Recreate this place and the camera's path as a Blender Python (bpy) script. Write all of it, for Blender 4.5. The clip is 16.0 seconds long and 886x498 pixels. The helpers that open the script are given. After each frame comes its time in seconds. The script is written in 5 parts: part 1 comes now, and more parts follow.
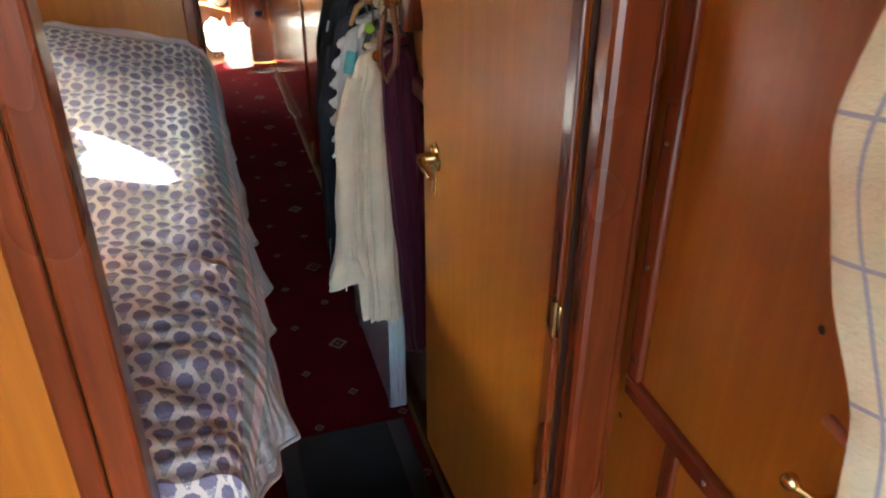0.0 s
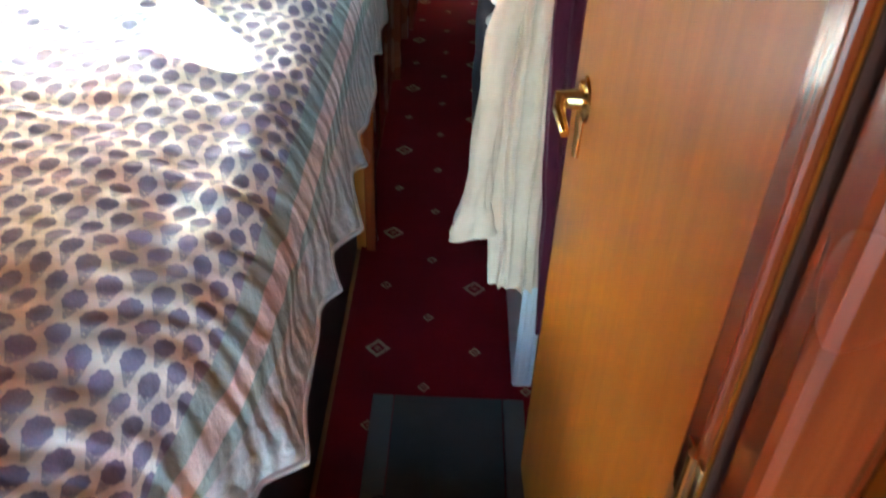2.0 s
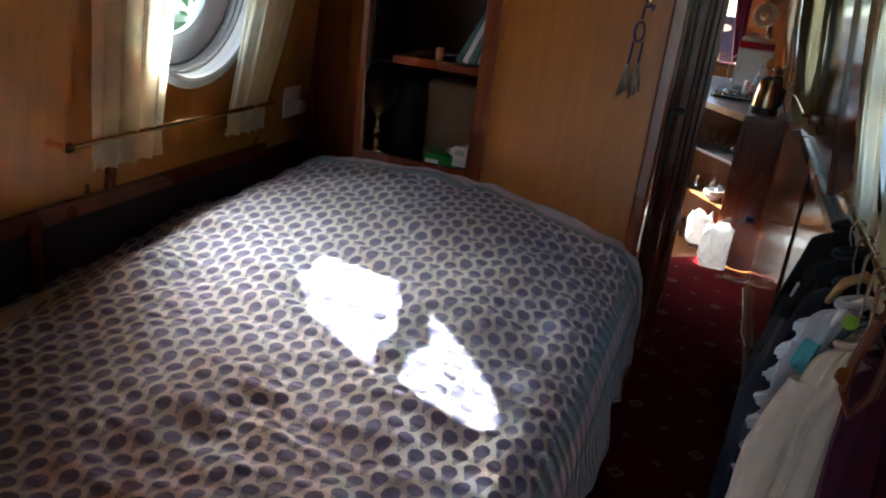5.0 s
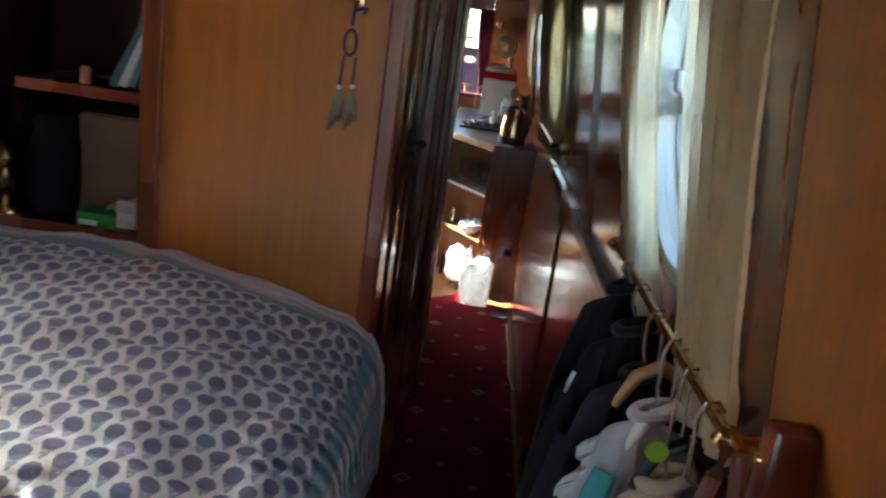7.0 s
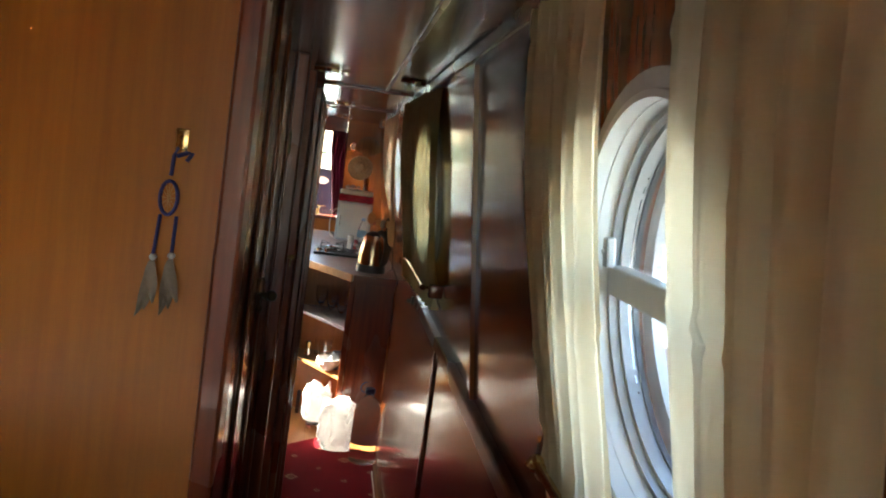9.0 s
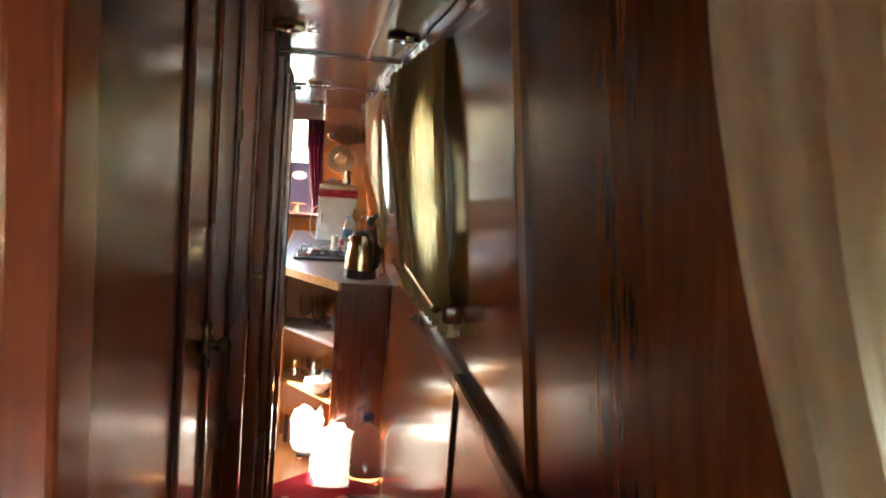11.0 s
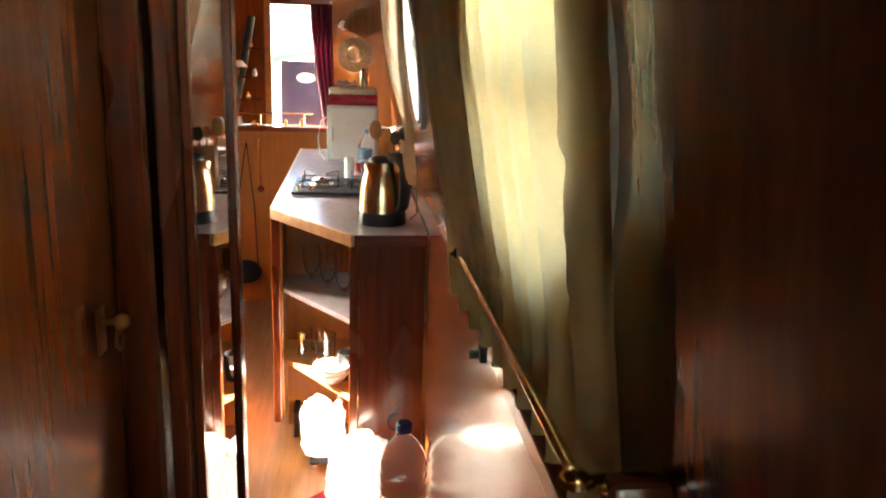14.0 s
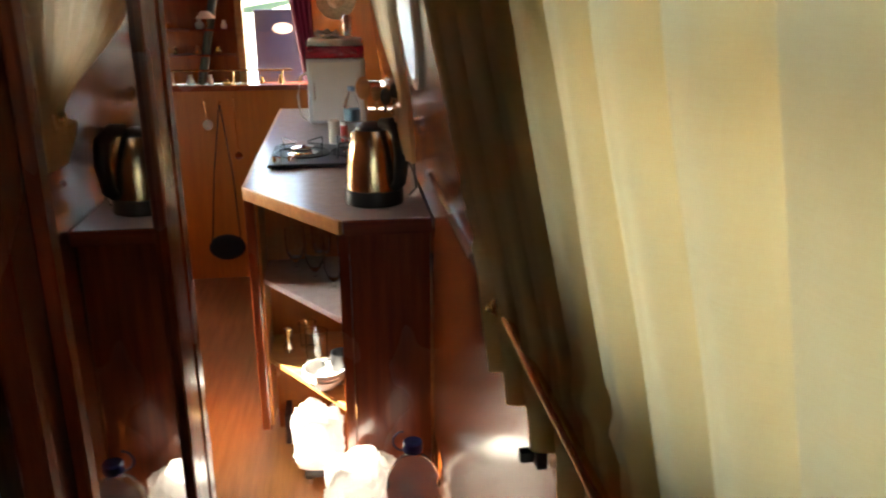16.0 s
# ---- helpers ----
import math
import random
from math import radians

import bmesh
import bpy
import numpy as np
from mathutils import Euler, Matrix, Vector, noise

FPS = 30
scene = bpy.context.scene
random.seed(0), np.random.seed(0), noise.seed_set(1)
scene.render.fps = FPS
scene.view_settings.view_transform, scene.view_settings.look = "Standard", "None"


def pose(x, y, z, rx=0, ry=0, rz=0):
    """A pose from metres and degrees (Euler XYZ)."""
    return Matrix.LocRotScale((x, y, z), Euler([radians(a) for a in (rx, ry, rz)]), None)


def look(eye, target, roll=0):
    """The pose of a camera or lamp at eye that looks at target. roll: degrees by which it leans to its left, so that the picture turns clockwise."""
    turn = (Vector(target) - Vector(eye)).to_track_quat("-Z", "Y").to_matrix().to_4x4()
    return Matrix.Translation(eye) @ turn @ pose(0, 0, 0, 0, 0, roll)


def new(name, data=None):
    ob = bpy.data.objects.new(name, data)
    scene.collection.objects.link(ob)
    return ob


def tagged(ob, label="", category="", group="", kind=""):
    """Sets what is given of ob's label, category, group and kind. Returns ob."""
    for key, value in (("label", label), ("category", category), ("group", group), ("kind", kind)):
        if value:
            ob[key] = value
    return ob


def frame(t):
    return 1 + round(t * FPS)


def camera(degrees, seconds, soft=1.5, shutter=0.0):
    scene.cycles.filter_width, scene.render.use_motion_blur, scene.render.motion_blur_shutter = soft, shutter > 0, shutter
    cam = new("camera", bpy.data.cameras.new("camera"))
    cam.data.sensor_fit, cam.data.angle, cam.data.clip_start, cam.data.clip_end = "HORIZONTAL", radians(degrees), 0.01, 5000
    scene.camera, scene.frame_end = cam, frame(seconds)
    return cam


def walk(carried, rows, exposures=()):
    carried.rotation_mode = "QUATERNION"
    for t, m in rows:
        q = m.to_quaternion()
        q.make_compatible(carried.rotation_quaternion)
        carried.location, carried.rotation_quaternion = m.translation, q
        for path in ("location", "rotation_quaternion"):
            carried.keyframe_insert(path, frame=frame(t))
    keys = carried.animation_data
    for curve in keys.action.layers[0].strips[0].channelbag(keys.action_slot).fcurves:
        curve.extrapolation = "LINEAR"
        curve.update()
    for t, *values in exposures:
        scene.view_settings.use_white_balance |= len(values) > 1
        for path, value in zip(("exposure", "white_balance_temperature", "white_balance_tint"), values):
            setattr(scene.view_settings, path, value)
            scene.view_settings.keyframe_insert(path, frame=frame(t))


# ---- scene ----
cam = camera(58.6, 16.0, 2.0, 0.3)
PATH = [
    (0, (0.502, -0.196, 1.665), (1.013, 1.457, 0.662), 0.2),
    (0.5, (0.55, -0.054, 1.609), (0.978, 1.594, 0.56), 3.0),
    (1, (0.625, 0.07, 1.53), (0.928, 1.652, 0.344), 3.1),
    (1.5, (0.666, 0.132, 1.484), (0.826, 1.61, 0.145), 2.3),
    (1.7, (0.689, 0.157, 1.502), (0.762, 1.665, 0.19), 3.7),
    (2, (0.717, 0.224, 1.5), (0.709, 1.822, 0.297), 2.3),
    (2.5, (0.706, 0.248, 1.555), (0.48, 1.946, 0.523), 1.1),
    (2.9, (0.679, 0.297, 1.578), (0.335, 2.045, 0.671), 2.7),
    (3, (0.671, 0.274, 1.6), (0.29, 2.031, 0.724), 2.7),
    (3.5, (0.641, 0.28, 1.626), (0.114, 2.018, 0.789), 4.8),
    (3.7, (0.638, 0.281, 1.633), (0.041, 2.026, 0.861), 3.8),
    (5.8, (0.628, 0.491, 1.636), (0.051, 2.296, 0.996), 8.2),
    (5.9, (0.633, 0.533, 1.644), (0.051, 2.344, 1.025), 6.0),
    (6, (0.641, 0.56, 1.622), (0.082, 2.374, 0.993), 5.9),
    (6.1, (0.64, 0.586, 1.62), (0.086, 2.405, 1.001), 4.3),
    (6.5, (0.648, 0.706, 1.574), (0.276, 2.596, 1.037), 5.1),
    (7, (0.649, 0.82, 1.576), (0.594, 2.746, 1.042), 8.0),
    (7.4, (0.642, 0.845, 1.579), (0.755, 2.779, 1.081), 7.4),
    (7.5, (0.648, 0.863, 1.592), (0.777, 2.797, 1.101), 7.8),
    (8, (0.661, 0.99, 1.592), (0.887, 2.93, 1.162), 7.6),
    (8.5, (0.63, 1.094, 1.614), (0.93, 3.057, 1.381), 7.5),
    (9, (0.619, 1.162, 1.62), (0.888, 3.132, 1.409), 8.0),
    (9.5, (0.617, 1.258, 1.612), (0.888, 3.232, 1.433), 7.7),
    (9.7, (0.619, 1.31, 1.598), (0.887, 3.284, 1.42), 7.3),
    (11.8, (0.655, 2.118, 1.589), (0.95, 4.073, 1.285), 3.1),
    (12, (0.667, 2.212, 1.585), (0.947, 4.166, 1.261), 2.9),
    (12.5, (0.687, 2.36, 1.58), (1.002, 4.293, 1.179), 2.9),
    (13, (0.703, 2.576, 1.569), (1.048, 4.501, 1.149), 3.5),
    (13.5, (0.707, 2.742, 1.563), (1.024, 4.662, 1.1), 3.3),
    (14, (0.729, 2.941, 1.547), (0.958, 4.866, 1.056), 2.0),
    (14.5, (0.749, 3.073, 1.544), (1.005, 4.958, 0.926), -0.4),
    (15, (0.75, 3.221, 1.541), (1.085, 5.111, 0.979), 0.9),
    (15.5, (0.758, 3.32, 1.53), (1.164, 5.186, 0.935), 2.0),
    (16, (0.747, 3.382, 1.537), (0.986, 5.268, 0.916), -0.2),
]
EXPOSURES = [(0.0, 4.65, 6500, 0), (0.5, 4.85, 6200, -5), (1.0, 4.95, 6300, -5), (1.5, 4.95, 6700, 5), (2.0, 5.6, 6000, -8), (2.5, 5.45, 5700, -5), (3.0, 4.8, 5600, 0), (3.7, 4.4, 5600, 3),
             (5.8, 2.8, 5600, 3), (6.5, 3.25, 5500, 2), (7.3, 3.8, 5600, -2), (8.0, 3.9, 6000, 0), (9.0, 3.8, 6700, 5), (9.7, 3.75, 6700, 8), (11.8, 5.35, 7000, 8), (14.0, 4.95, 7200, 8), (16.0, 4.05, 7200, 8)]
walk(cam, [(t, look(eye, target, roll)) for t, eye, target, roll in PATH], EXPOSURES)

CEIL = 1.87
SUN_DIR = Vector((0.766, -0.398, -0.505)).normalized()

# ---------------- light ----------------
world = bpy.data.worlds.new("world")
scene.world = world
world.use_nodes = True
wn = world.node_tree.nodes
sky = wn.new("ShaderNodeTexSky")
sky.sky_type = "NISHITA"
sky.sun_disc = False
sky.sun_elevation = math.asin(-SUN_DIR.z)
sky.sun_rotation = math.atan2(-SUN_DIR.x, -SUN_DIR.y)
wn["Background"].inputs["Strength"].default_value = 0.15
world.node_tree.links.new(sky.outputs["Color"], wn["Background"].inputs["Color"])

sun = new("sun", bpy.data.lights.new("sun", "SUN"))
sun.data.energy, sun.data.angle, sun.data.color = 5.0, radians(0.6), (1.0, 0.95, 0.86)
sun.matrix_world = look((-6, 4, 6), Vector((-6, 4, 6)) + SUN_DIR)

# ---------------- materials ----------------
class Nodes:
    """Short way to write node materials."""
    def __init__(self, name):
        self.m = bpy.data.materials.new(name)
        self.m.use_nodes = True
        self.t = self.m.node_tree
        self.b = self.t.nodes["Principled BSDF"]
        self.out = self.t.nodes["Material Output"]
    def n(self, kind, **kw):
        nd = self.t.nodes.new("ShaderNode" + kind)
        for k, v in kw.items():
            if k in ("operation", "blend_type", "data_type", "feature", "noise_dimensions", "interpolation_type", "wave_type", "bands_direction"):
                setattr(nd, k, v)
        return nd
    def link(self, a, b):
        self.t.links.new(a, b)
    def put(self, sock, v):
        if isinstance(v, (int, float)):
            sock.default_value = v
        elif isinstance(v, tuple):
            sock.default_value = v if len(v) == len(sock.default_value) else (*v, 1)
        else:
            self.link(v, sock)
    def math(self, op, a, b=0.0, c=0.0):
        nd = self.n("Math", operation=op)
        self.put(nd.inputs[0], a)
        self.put(nd.inputs[1], b)
        self.put(nd.inputs[2], c)
        return nd.outputs[0]
    def coords(self, which="Object", scale=(1, 1, 1), rot=(0, 0, 0), loc=(0, 0, 0)):
        tc, mp = self.n("TexCoord"), self.n("Mapping")
        self.link(tc.outputs[which], mp.inputs["Vector"])
        mp.inputs["Scale"].default_value = scale
        mp.inputs["Rotation"].default_value = rot
        mp.inputs["Location"].default_value = loc
        return mp.outputs["Vector"]
    def noise(self, vec, scale=5.0, detail=4.0, rough=0.55):
        nd = self.n("TexNoise")
        self.link(vec, nd.inputs["Vector"])
        nd.inputs["Scale"].default_value, nd.inputs["Detail"].default_value, nd.inputs["Roughness"].default_value = scale, detail, rough
        return nd.outputs["Fac"]
    def ramp(self, fac, stops):
        nd = self.n("ValToRGB")
        self.link(fac, nd.inputs["Fac"])
        el = nd.color_ramp.elements
        el[0].position, el[0].color = stops[0][0], (*stops[0][1], 1)
        el[1].position, el[1].color = stops[-1][0], (*stops[-1][1], 1)
        for p, c in stops[1:-1]:
            e = el.new(p)
            e.color = (*c, 1)
        return nd.outputs["Color"]
    def mix(self, fac, a, b, mode="MIX"):
        nd = self.n("MixRGB", blend_type=mode)
        self.put(nd.inputs[0], fac)
        self.put(nd.inputs[1], a)
        self.put(nd.inputs[2], b)
        return nd.outputs[0]
    def bump(self, h, strength=0.2, dist=0.002):
        nd = self.n("Bump")
        self.link(h, nd.inputs["Height"])
        nd.inputs["Strength"].default_value, nd.inputs["Distance"].default_value = strength, dist
        self.link(nd.outputs["Normal"], self.b.inputs["Normal"])
    def set(self, **kw):
        for k, v in kw.items():
            self.put(self.b.inputs[k.replace("_", " ")], v)
        return self.m


def wood(name, dark, light, along=2, rough=0.3, coat=0.3, streak=1.0):
    """Varnished wood with its grain along one axis, stains and fine pores."""
    w = Nodes(name)
    s = [14.0, 14.0, 14.0]
    s[along] = 0.9
    v = w.coords("Object", tuple(s))
    g = w.noise(v, 3.0 * streak, 7, 0.62)
    s2 = [90.0, 90.0, 90.0]
    s2[along] = 4.0
    fine = w.noise(w.coords("Object", tuple(s2)), 1.5, 3, 0.6)
    big = w.noise(w.coords("Object", (1.3, 1.3, 0.9)), 1.7, 3, 0.5)
    mid = tuple((a + b) / 2 for a, b in zip(dark, light))
    col = w.ramp(g, [(0.30, dark), (0.52, mid), (0.72, light)])
    col = w.mix(0.22, col, w.ramp(fine, [(0.35, (0.55, 0.5, 0.45)), (0.65, (1, 1, 1))]), "MULTIPLY")
    col = w.mix(0.5, col, w.ramp(big, [(0.3, (0.62, 0.56, 0.5)), (0.7, (1.15, 1.1, 1.05))]), "MULTIPLY")
    w.bump(w.mix(0.5, g, fine), 0.12, 0.0015)
    r = w.ramp(big, [(0.2, (rough,) * 3), (0.8, (rough + 0.05,) * 3)])
    return w.set(Base_Color=col, Roughness=r, Coat_Weight=coat, Coat_Roughness=0.26 if coat < 0.45 else 0.11)


def plain(name, col, rough=0.5, metal=0.0, vary=0.12, scale=8.0, bump=0.05, **kw):
    """One colour with faint stains and a fine relief."""
    w = Nodes(name)
    f = w.noise(w.coords(), scale, 5, 0.6)
    f2 = w.noise(w.coords(), scale * 12, 3, 0.6)
    c = w.mix(1.0, col, w.ramp(f, [(0.3, (1 - vary,) * 3), (0.7, (1 + vary,) * 3)]), "MULTIPLY")
    if bump:
        w.bump(f2, bump, 0.002)
    return w.set(Base_Color=c, Roughness=rough, Metallic=metal, **kw)


def cloth(name, col, rough=0.9, weave=900.0, glow=0.0, vary=0.12, thread=0.25):
    """Woven cloth; glow: how much light comes through it."""
    w = Nodes(name)
    ta = w.noise(w.coords("Object", (weave, weave, weave / 14)), 1.0, 2)
    tb = w.noise(w.coords("Object", (weave / 14, weave / 14, weave)), 1.0, 2)
    f = w.noise(w.coords(), 6, 4, 0.6)
    c = w.mix(1.0, col, w.ramp(f, [(0.3, (1 - vary,) * 3), (0.7, (1 + vary * 0.6,) * 3)]), "MULTIPLY")
    c = w.mix(thread, c, w.mix(0.5, ta, tb), "SOFT_LIGHT")
    wr = w.noise(w.coords("Object", (1, 1, 0.6)), 22, 4, 0.6)
    w.bump(wr, 0.5, 0.004)
    m = w.set(Base_Color=c, Roughness=rough, Sheen_Weight=0.3 if max(col) > 0.2 else 0.03)
    if glow:
        tr, mx = w.n("BsdfTranslucent"), w.n("MixShader")
        w.link(c, tr.inputs["Color"])
        mx.inputs[0].default_value = glow
        w.link(w.b.outputs[0], mx.inputs[1])
        w.link(tr.outputs[0], mx.inputs[2])
        w.link(mx.outputs[0], w.out.inputs["Surface"])
    return m


def glass(name, tint=(1, 1, 1), rough=0.0, ior=1.45):
    w = Nodes(name)
    return w.set(Base_Color=tint, Roughness=rough, Transmission_Weight=0.96 if name == "clear_plastic" else 1.0, IOR=ior)


def carpet_material():
    """Deep red pile with a lattice of cream lozenges, large and small."""
    w = Nodes("carpet_pile")
    tc, sp = w.n("TexCoord"), w.n("SeparateXYZ")
    w.link(tc.outputs["Object"], sp.inputs[0])
    X, Y = sp.outputs["X"], sp.outputs["Y"]
    PX, PY = 0.26, 0.53

    def lozenge(x0, y0, px, py, size):
        fx = w.math("ABSOLUTE", w.math("SUBTRACT", w.math("FRACT", w.math("ADD", w.math("DIVIDE", w.math("SUBTRACT", X, x0), px), 0.5)), 0.5))
        fy = w.math("ABSOLUTE", w.math("SUBTRACT", w.math("FRACT", w.math("ADD", w.math("DIVIDE", w.math("SUBTRACT", Y, y0), py), 0.5)), 0.5))
        return w.math("DIVIDE", w.math("ADD", w.math("MULTIPLY", fx, px), w.math("MULTIPLY", fy, py)), size)
    nz = w.math("MULTIPLY", w.math("SUBTRACT", w.noise(w.coords(), 260, 2), 0.5), 0.35)
    masks = []
    for args in ((0.545, 1.75, PX * 2, PY, 0.034), (0.805, 2.015, PX * 2, PY, 0.034), (0.545, 2.015, PX * 2, PY, 0.017),
                 (0.805, 1.75, PX * 2, PY, 0.017), (0.675, 1.88, PX, PY / 2, 0.016)):
        d = w.math("ADD", lozenge(*args), nz)
        ring = w.math("MULTIPLY", w.math("LESS_THAN", d, 1.0), w.math("GREATER_THAN", d, 0.62))
        dot = w.math("LESS_THAN", d, 0.3)
        masks.append(w.math("MAXIMUM", ring, w.math("MULTIPLY", dot, 0.6)))
    m = masks[0]
    for k in masks[1:]:
        m = w.math("MAXIMUM", m, k)
    pile = w.noise(w.coords(), 420, 3, 0.7)
    worn = w.noise(w.coords(), 3.0, 4, 0.6)
    red = w.ramp(worn, [(0.3, (0.17, 0.004, 0.010)), (0.7, (0.25, 0.008, 0.017))])
    red = w.mix(1.0, red, w.ramp(pile, [(0.3, (0.6,) * 3), (0.7, (1.25,) * 3)]), "MULTIPLY")
    col = w.mix(w.math("MULTIPLY", m, 0.85), red, (0.46, 0.34, 0.22))
    w.bump(pile, 0.6, 0.004)
    return w.set(Base_Color=col, Roughness=1.0, Specular_IOR_Level=0.15)


def quilt_material():
    """Block-printed cotton: rows of round flower heads on stalks, striped borders by the side."""
    w = Nodes("quilt_print")
    uv, sp = w.n("UVMap"), w.n("SeparateXYZ")
    w.link(uv.outputs["UV"], sp.inputs[0])
    U0, V0 = sp.outputs["X"], sp.outputs["Y"]
    jig = w.math("MULTIPLY", w.math("SUBTRACT", w.noise(w.coords("UV"), 12, 2), 0.5), 0.010)
    U, V = w.math("MULTIPLY", w.math("ADD", U0, jig), 1.30), w.math("MULTIPLY", w.math("ADD", V0, jig), 1.30)
    cu, cv = 0.031, 0.054
    col_i = w.math("FLOOR", w.math("DIVIDE", U, cu))
    odd = w.math("MULTIPLY", w.math("FRACT", w.math("MULTIPLY", col_i, 0.5)), 2.0)
    fu = w.math("SUBTRACT", w.math("FRACT", w.math("DIVIDE", U, cu)), 0.5)
    fv = w.math("SUBTRACT", w.math("FRACT", w.math("ADD", w.math("DIVIDE", V, cv), w.math("MULTIPLY", odd, 0.5))), 0.5)
    hx, hy = w.math("MULTIPLY", fu, cu), w.math("MULTIPLY", w.math("SUBTRACT", fv, 0.12), cv)
    ang = w.math("ARCTAN2", hy, hx)
    petal = w.math("ADD", 1.0, w.math("MULTIPLY", w.math("SINE", w.math("MULTIPLY", ang, 9.0)), 0.05))
    r = w.math("SQRT", w.math("ADD", w.math("MULTIPLY", hx, hx), w.math("MULTIPLY", hy, hy)))
    head = w.math("LESS_THAN", w.math("MULTIPLY", r, petal), 0.0148)
    veins = w.math("MULTIPLY", head, w.math("GREATER_THAN", w.noise(w.coords("UV"), 480, 2), 0.53))
    ly = w.math("MULTIPLY", w.math("ADD", fv, 0.28), cv)
    spread = w.math("ADD", 0.002, w.math("MULTIPLY", w.math("MAXIMUM", w.math("ADD", ly, 0.012), 0.0), 0.40))
    leaf = w.math("MULTIPLY", w.math("LESS_THAN", w.math("ABSOLUTE", hx), spread), w.math("MULTIPLY", w.math("GREATER_THAN", ly, -0.015), w.math("LESS_THAN", ly, 0.016)))
    leaf = w.math("MULTIPLY", leaf, w.math("GREATER_THAN", w.noise(w.coords("UV"), 300, 2), 0.40))
    base = w.ramp(w.noise(w.coords("UV"), 5, 3), [(0.3, (0.62, 0.56, 0.51)), (0.7, (0.73, 0.68, 0.63))])
    col = w.mix(w.math("MULTIPLY", leaf, 0.80), base, (0.20, 0.21, 0.28))
    col = w.mix(head, col, (0.165, 0.15, 0.24))
    col = w.mix(w.math("MULTIPLY", veins, 0.5), col, (0.26, 0.22, 0.31))

    def band(a, b, c, column, soft=None):
        k = w.math("MULTIPLY", w.math("GREATER_THAN", U0, a), w.math("LESS_THAN", U0, b))
        return w.mix(k, column, c)
    teal, pink, grey = (0.27, 0.35, 0.36), (0.66, 0.53, 0.54), (0.44, 0.42, 0.44)
    blot = w.noise(w.coords(), 24, 2)
    hemcol = w.ramp(blot, [(0.4, (0.40, 0.43, 0.46)), (0.62, (0.54, 0.50, 0.53))])
    col = band(1.112, 1.142, teal, col)
    col = band(1.142, 1.178, pink, col)
    col = band(1.178, 1.208, teal, col)
    col = band(1.208, 2.0, hemcol, col)
    col = w.mix(w.math("GREATER_THAN", V0, 1.60), col, teal)
    col = w.mix(w.math("GREATER_THAN", V0, 1.625), col, pink)
    puff = w.n("TexNoise")
    w.link(w.coords("UV", (14, 30, 1)), puff.inputs["Vector"])
    puff.inputs["Scale"].default_value = 1.0
    rows = w.math("SINE", w.math("ADD", w.math("MULTIPLY", V0, 175.0), w.math("MULTIPLY", w.noise(w.coords("UV"), 9, 3), 14.0)))
    relief = w.mix(0.35, puff.outputs["Fac"], w.math("ADD", w.math("MULTIPLY", rows, 0.5), 0.5))
    w.bump(w.mix(0.15, relief, w.noise(w.coords("UV"), 160, 3)), 0.8, 0.014)
    return w.set(Base_Color=col, Roughness=0.9, Sheen_Weight=0.2)


M = {}
M["panel"] = wood("varnished_panel", (0.40, 0.124, 0.007), (0.50, 0.168, 0.012), 2, 0.38, 0.28)
M["panel_red"] = wood("dark_panel", (0.20, 0.046, 0.007), (0.34, 0.092, 0.016), 2, 0.22, 0.5)
M["trim"] = wood("mahogany_trim", (0.13, 0.022, 0.006), (0.28, 0.060, 0.015), 2, 0.25, 0.5)
M["trim_y"] = wood("mahogany_rail", (0.12, 0.020, 0.006), (0.26, 0.055, 0.015), 1, 0.25, 0.5)
M["trim_x"] = wood("mahogany_cross", (0.12, 0.020, 0.006), (0.26, 0.055, 0.015), 0, 0.25, 0.5)
M["ceiling"] = wood("ceiling_board", (0.17, 0.055, 0.016), (0.36, 0.130, 0.038), 1, 0.20, 0.5)
M["ply"] = wood("floor_board", (0.30, 0.13, 0.035), (0.46, 0.22, 0.075), 1, 0.35, 0.2)
M["edge"] = wood("oak_edge", (0.42, 0.20, 0.06), (0.62, 0.36, 0.12), 0, 0.3, 0.3)
# near-black wood; also stands in for shade in the cupboard and beside the bed
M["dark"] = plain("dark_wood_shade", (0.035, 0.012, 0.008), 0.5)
M["black"] = plain("black_gap", (0.012, 0.010, 0.010), 0.6)
M["carpet"] = carpet_material()
M["quilt"] = quilt_material()
M["curtain"] = cloth("cream_curtain", (0.93, 0.83, 0.60), 0.9, 900, 0.80)
M["curtain_green"] = cloth("yellow_green_curtain", (0.92, 0.73, 0.37), 0.9, 900, 0.33)
M["curtain_warm"] = cloth("tied_curtain", (0.86, 0.68, 0.44), 0.9, 900, 0.35)
M["curtain_red"] = cloth("wine_velvet", (0.055, 0.004, 0.012), 0.95, 500, 0.05)
M["mat"] = cloth("grey_mat", (0.065, 0.062, 0.056), 0.98, 300)
M["mat_band"] = cloth("grey_mat_band", (0.130, 0.120, 0.105), 0.98, 300)
M["brass"] = plain("polished_brass", (0.75, 0.52, 0.22), 0.22, 1.0, 0.15, 20, 0.02)
M["steel"] = plain("brushed_steel", (0.72, 0.70, 0.67), 0.22, 1.0, 0.08, 30, 0.02)
M["chrome"] = plain("chrome", (0.85, 0.85, 0.86), 0.08, 1.0, 0.03, 30, 0.0)
M["alu"] = plain("grey_aluminium", (0.50, 0.50, 0.49), 0.45, 0.35, 0.08, 12, 0.03)
M["white"] = plain("white_paint", (0.80, 0.80, 0.78), 0.35, 0.0, 0.05)
M["whitegrey"] = plain("white_enamel", (0.62, 0.66, 0.70), 0.3, 0.0, 0.05)
M["lining"] = plain("aged_lining", (0.50, 0.50, 0.47), 0.45, 0.0, 0.2, 10)
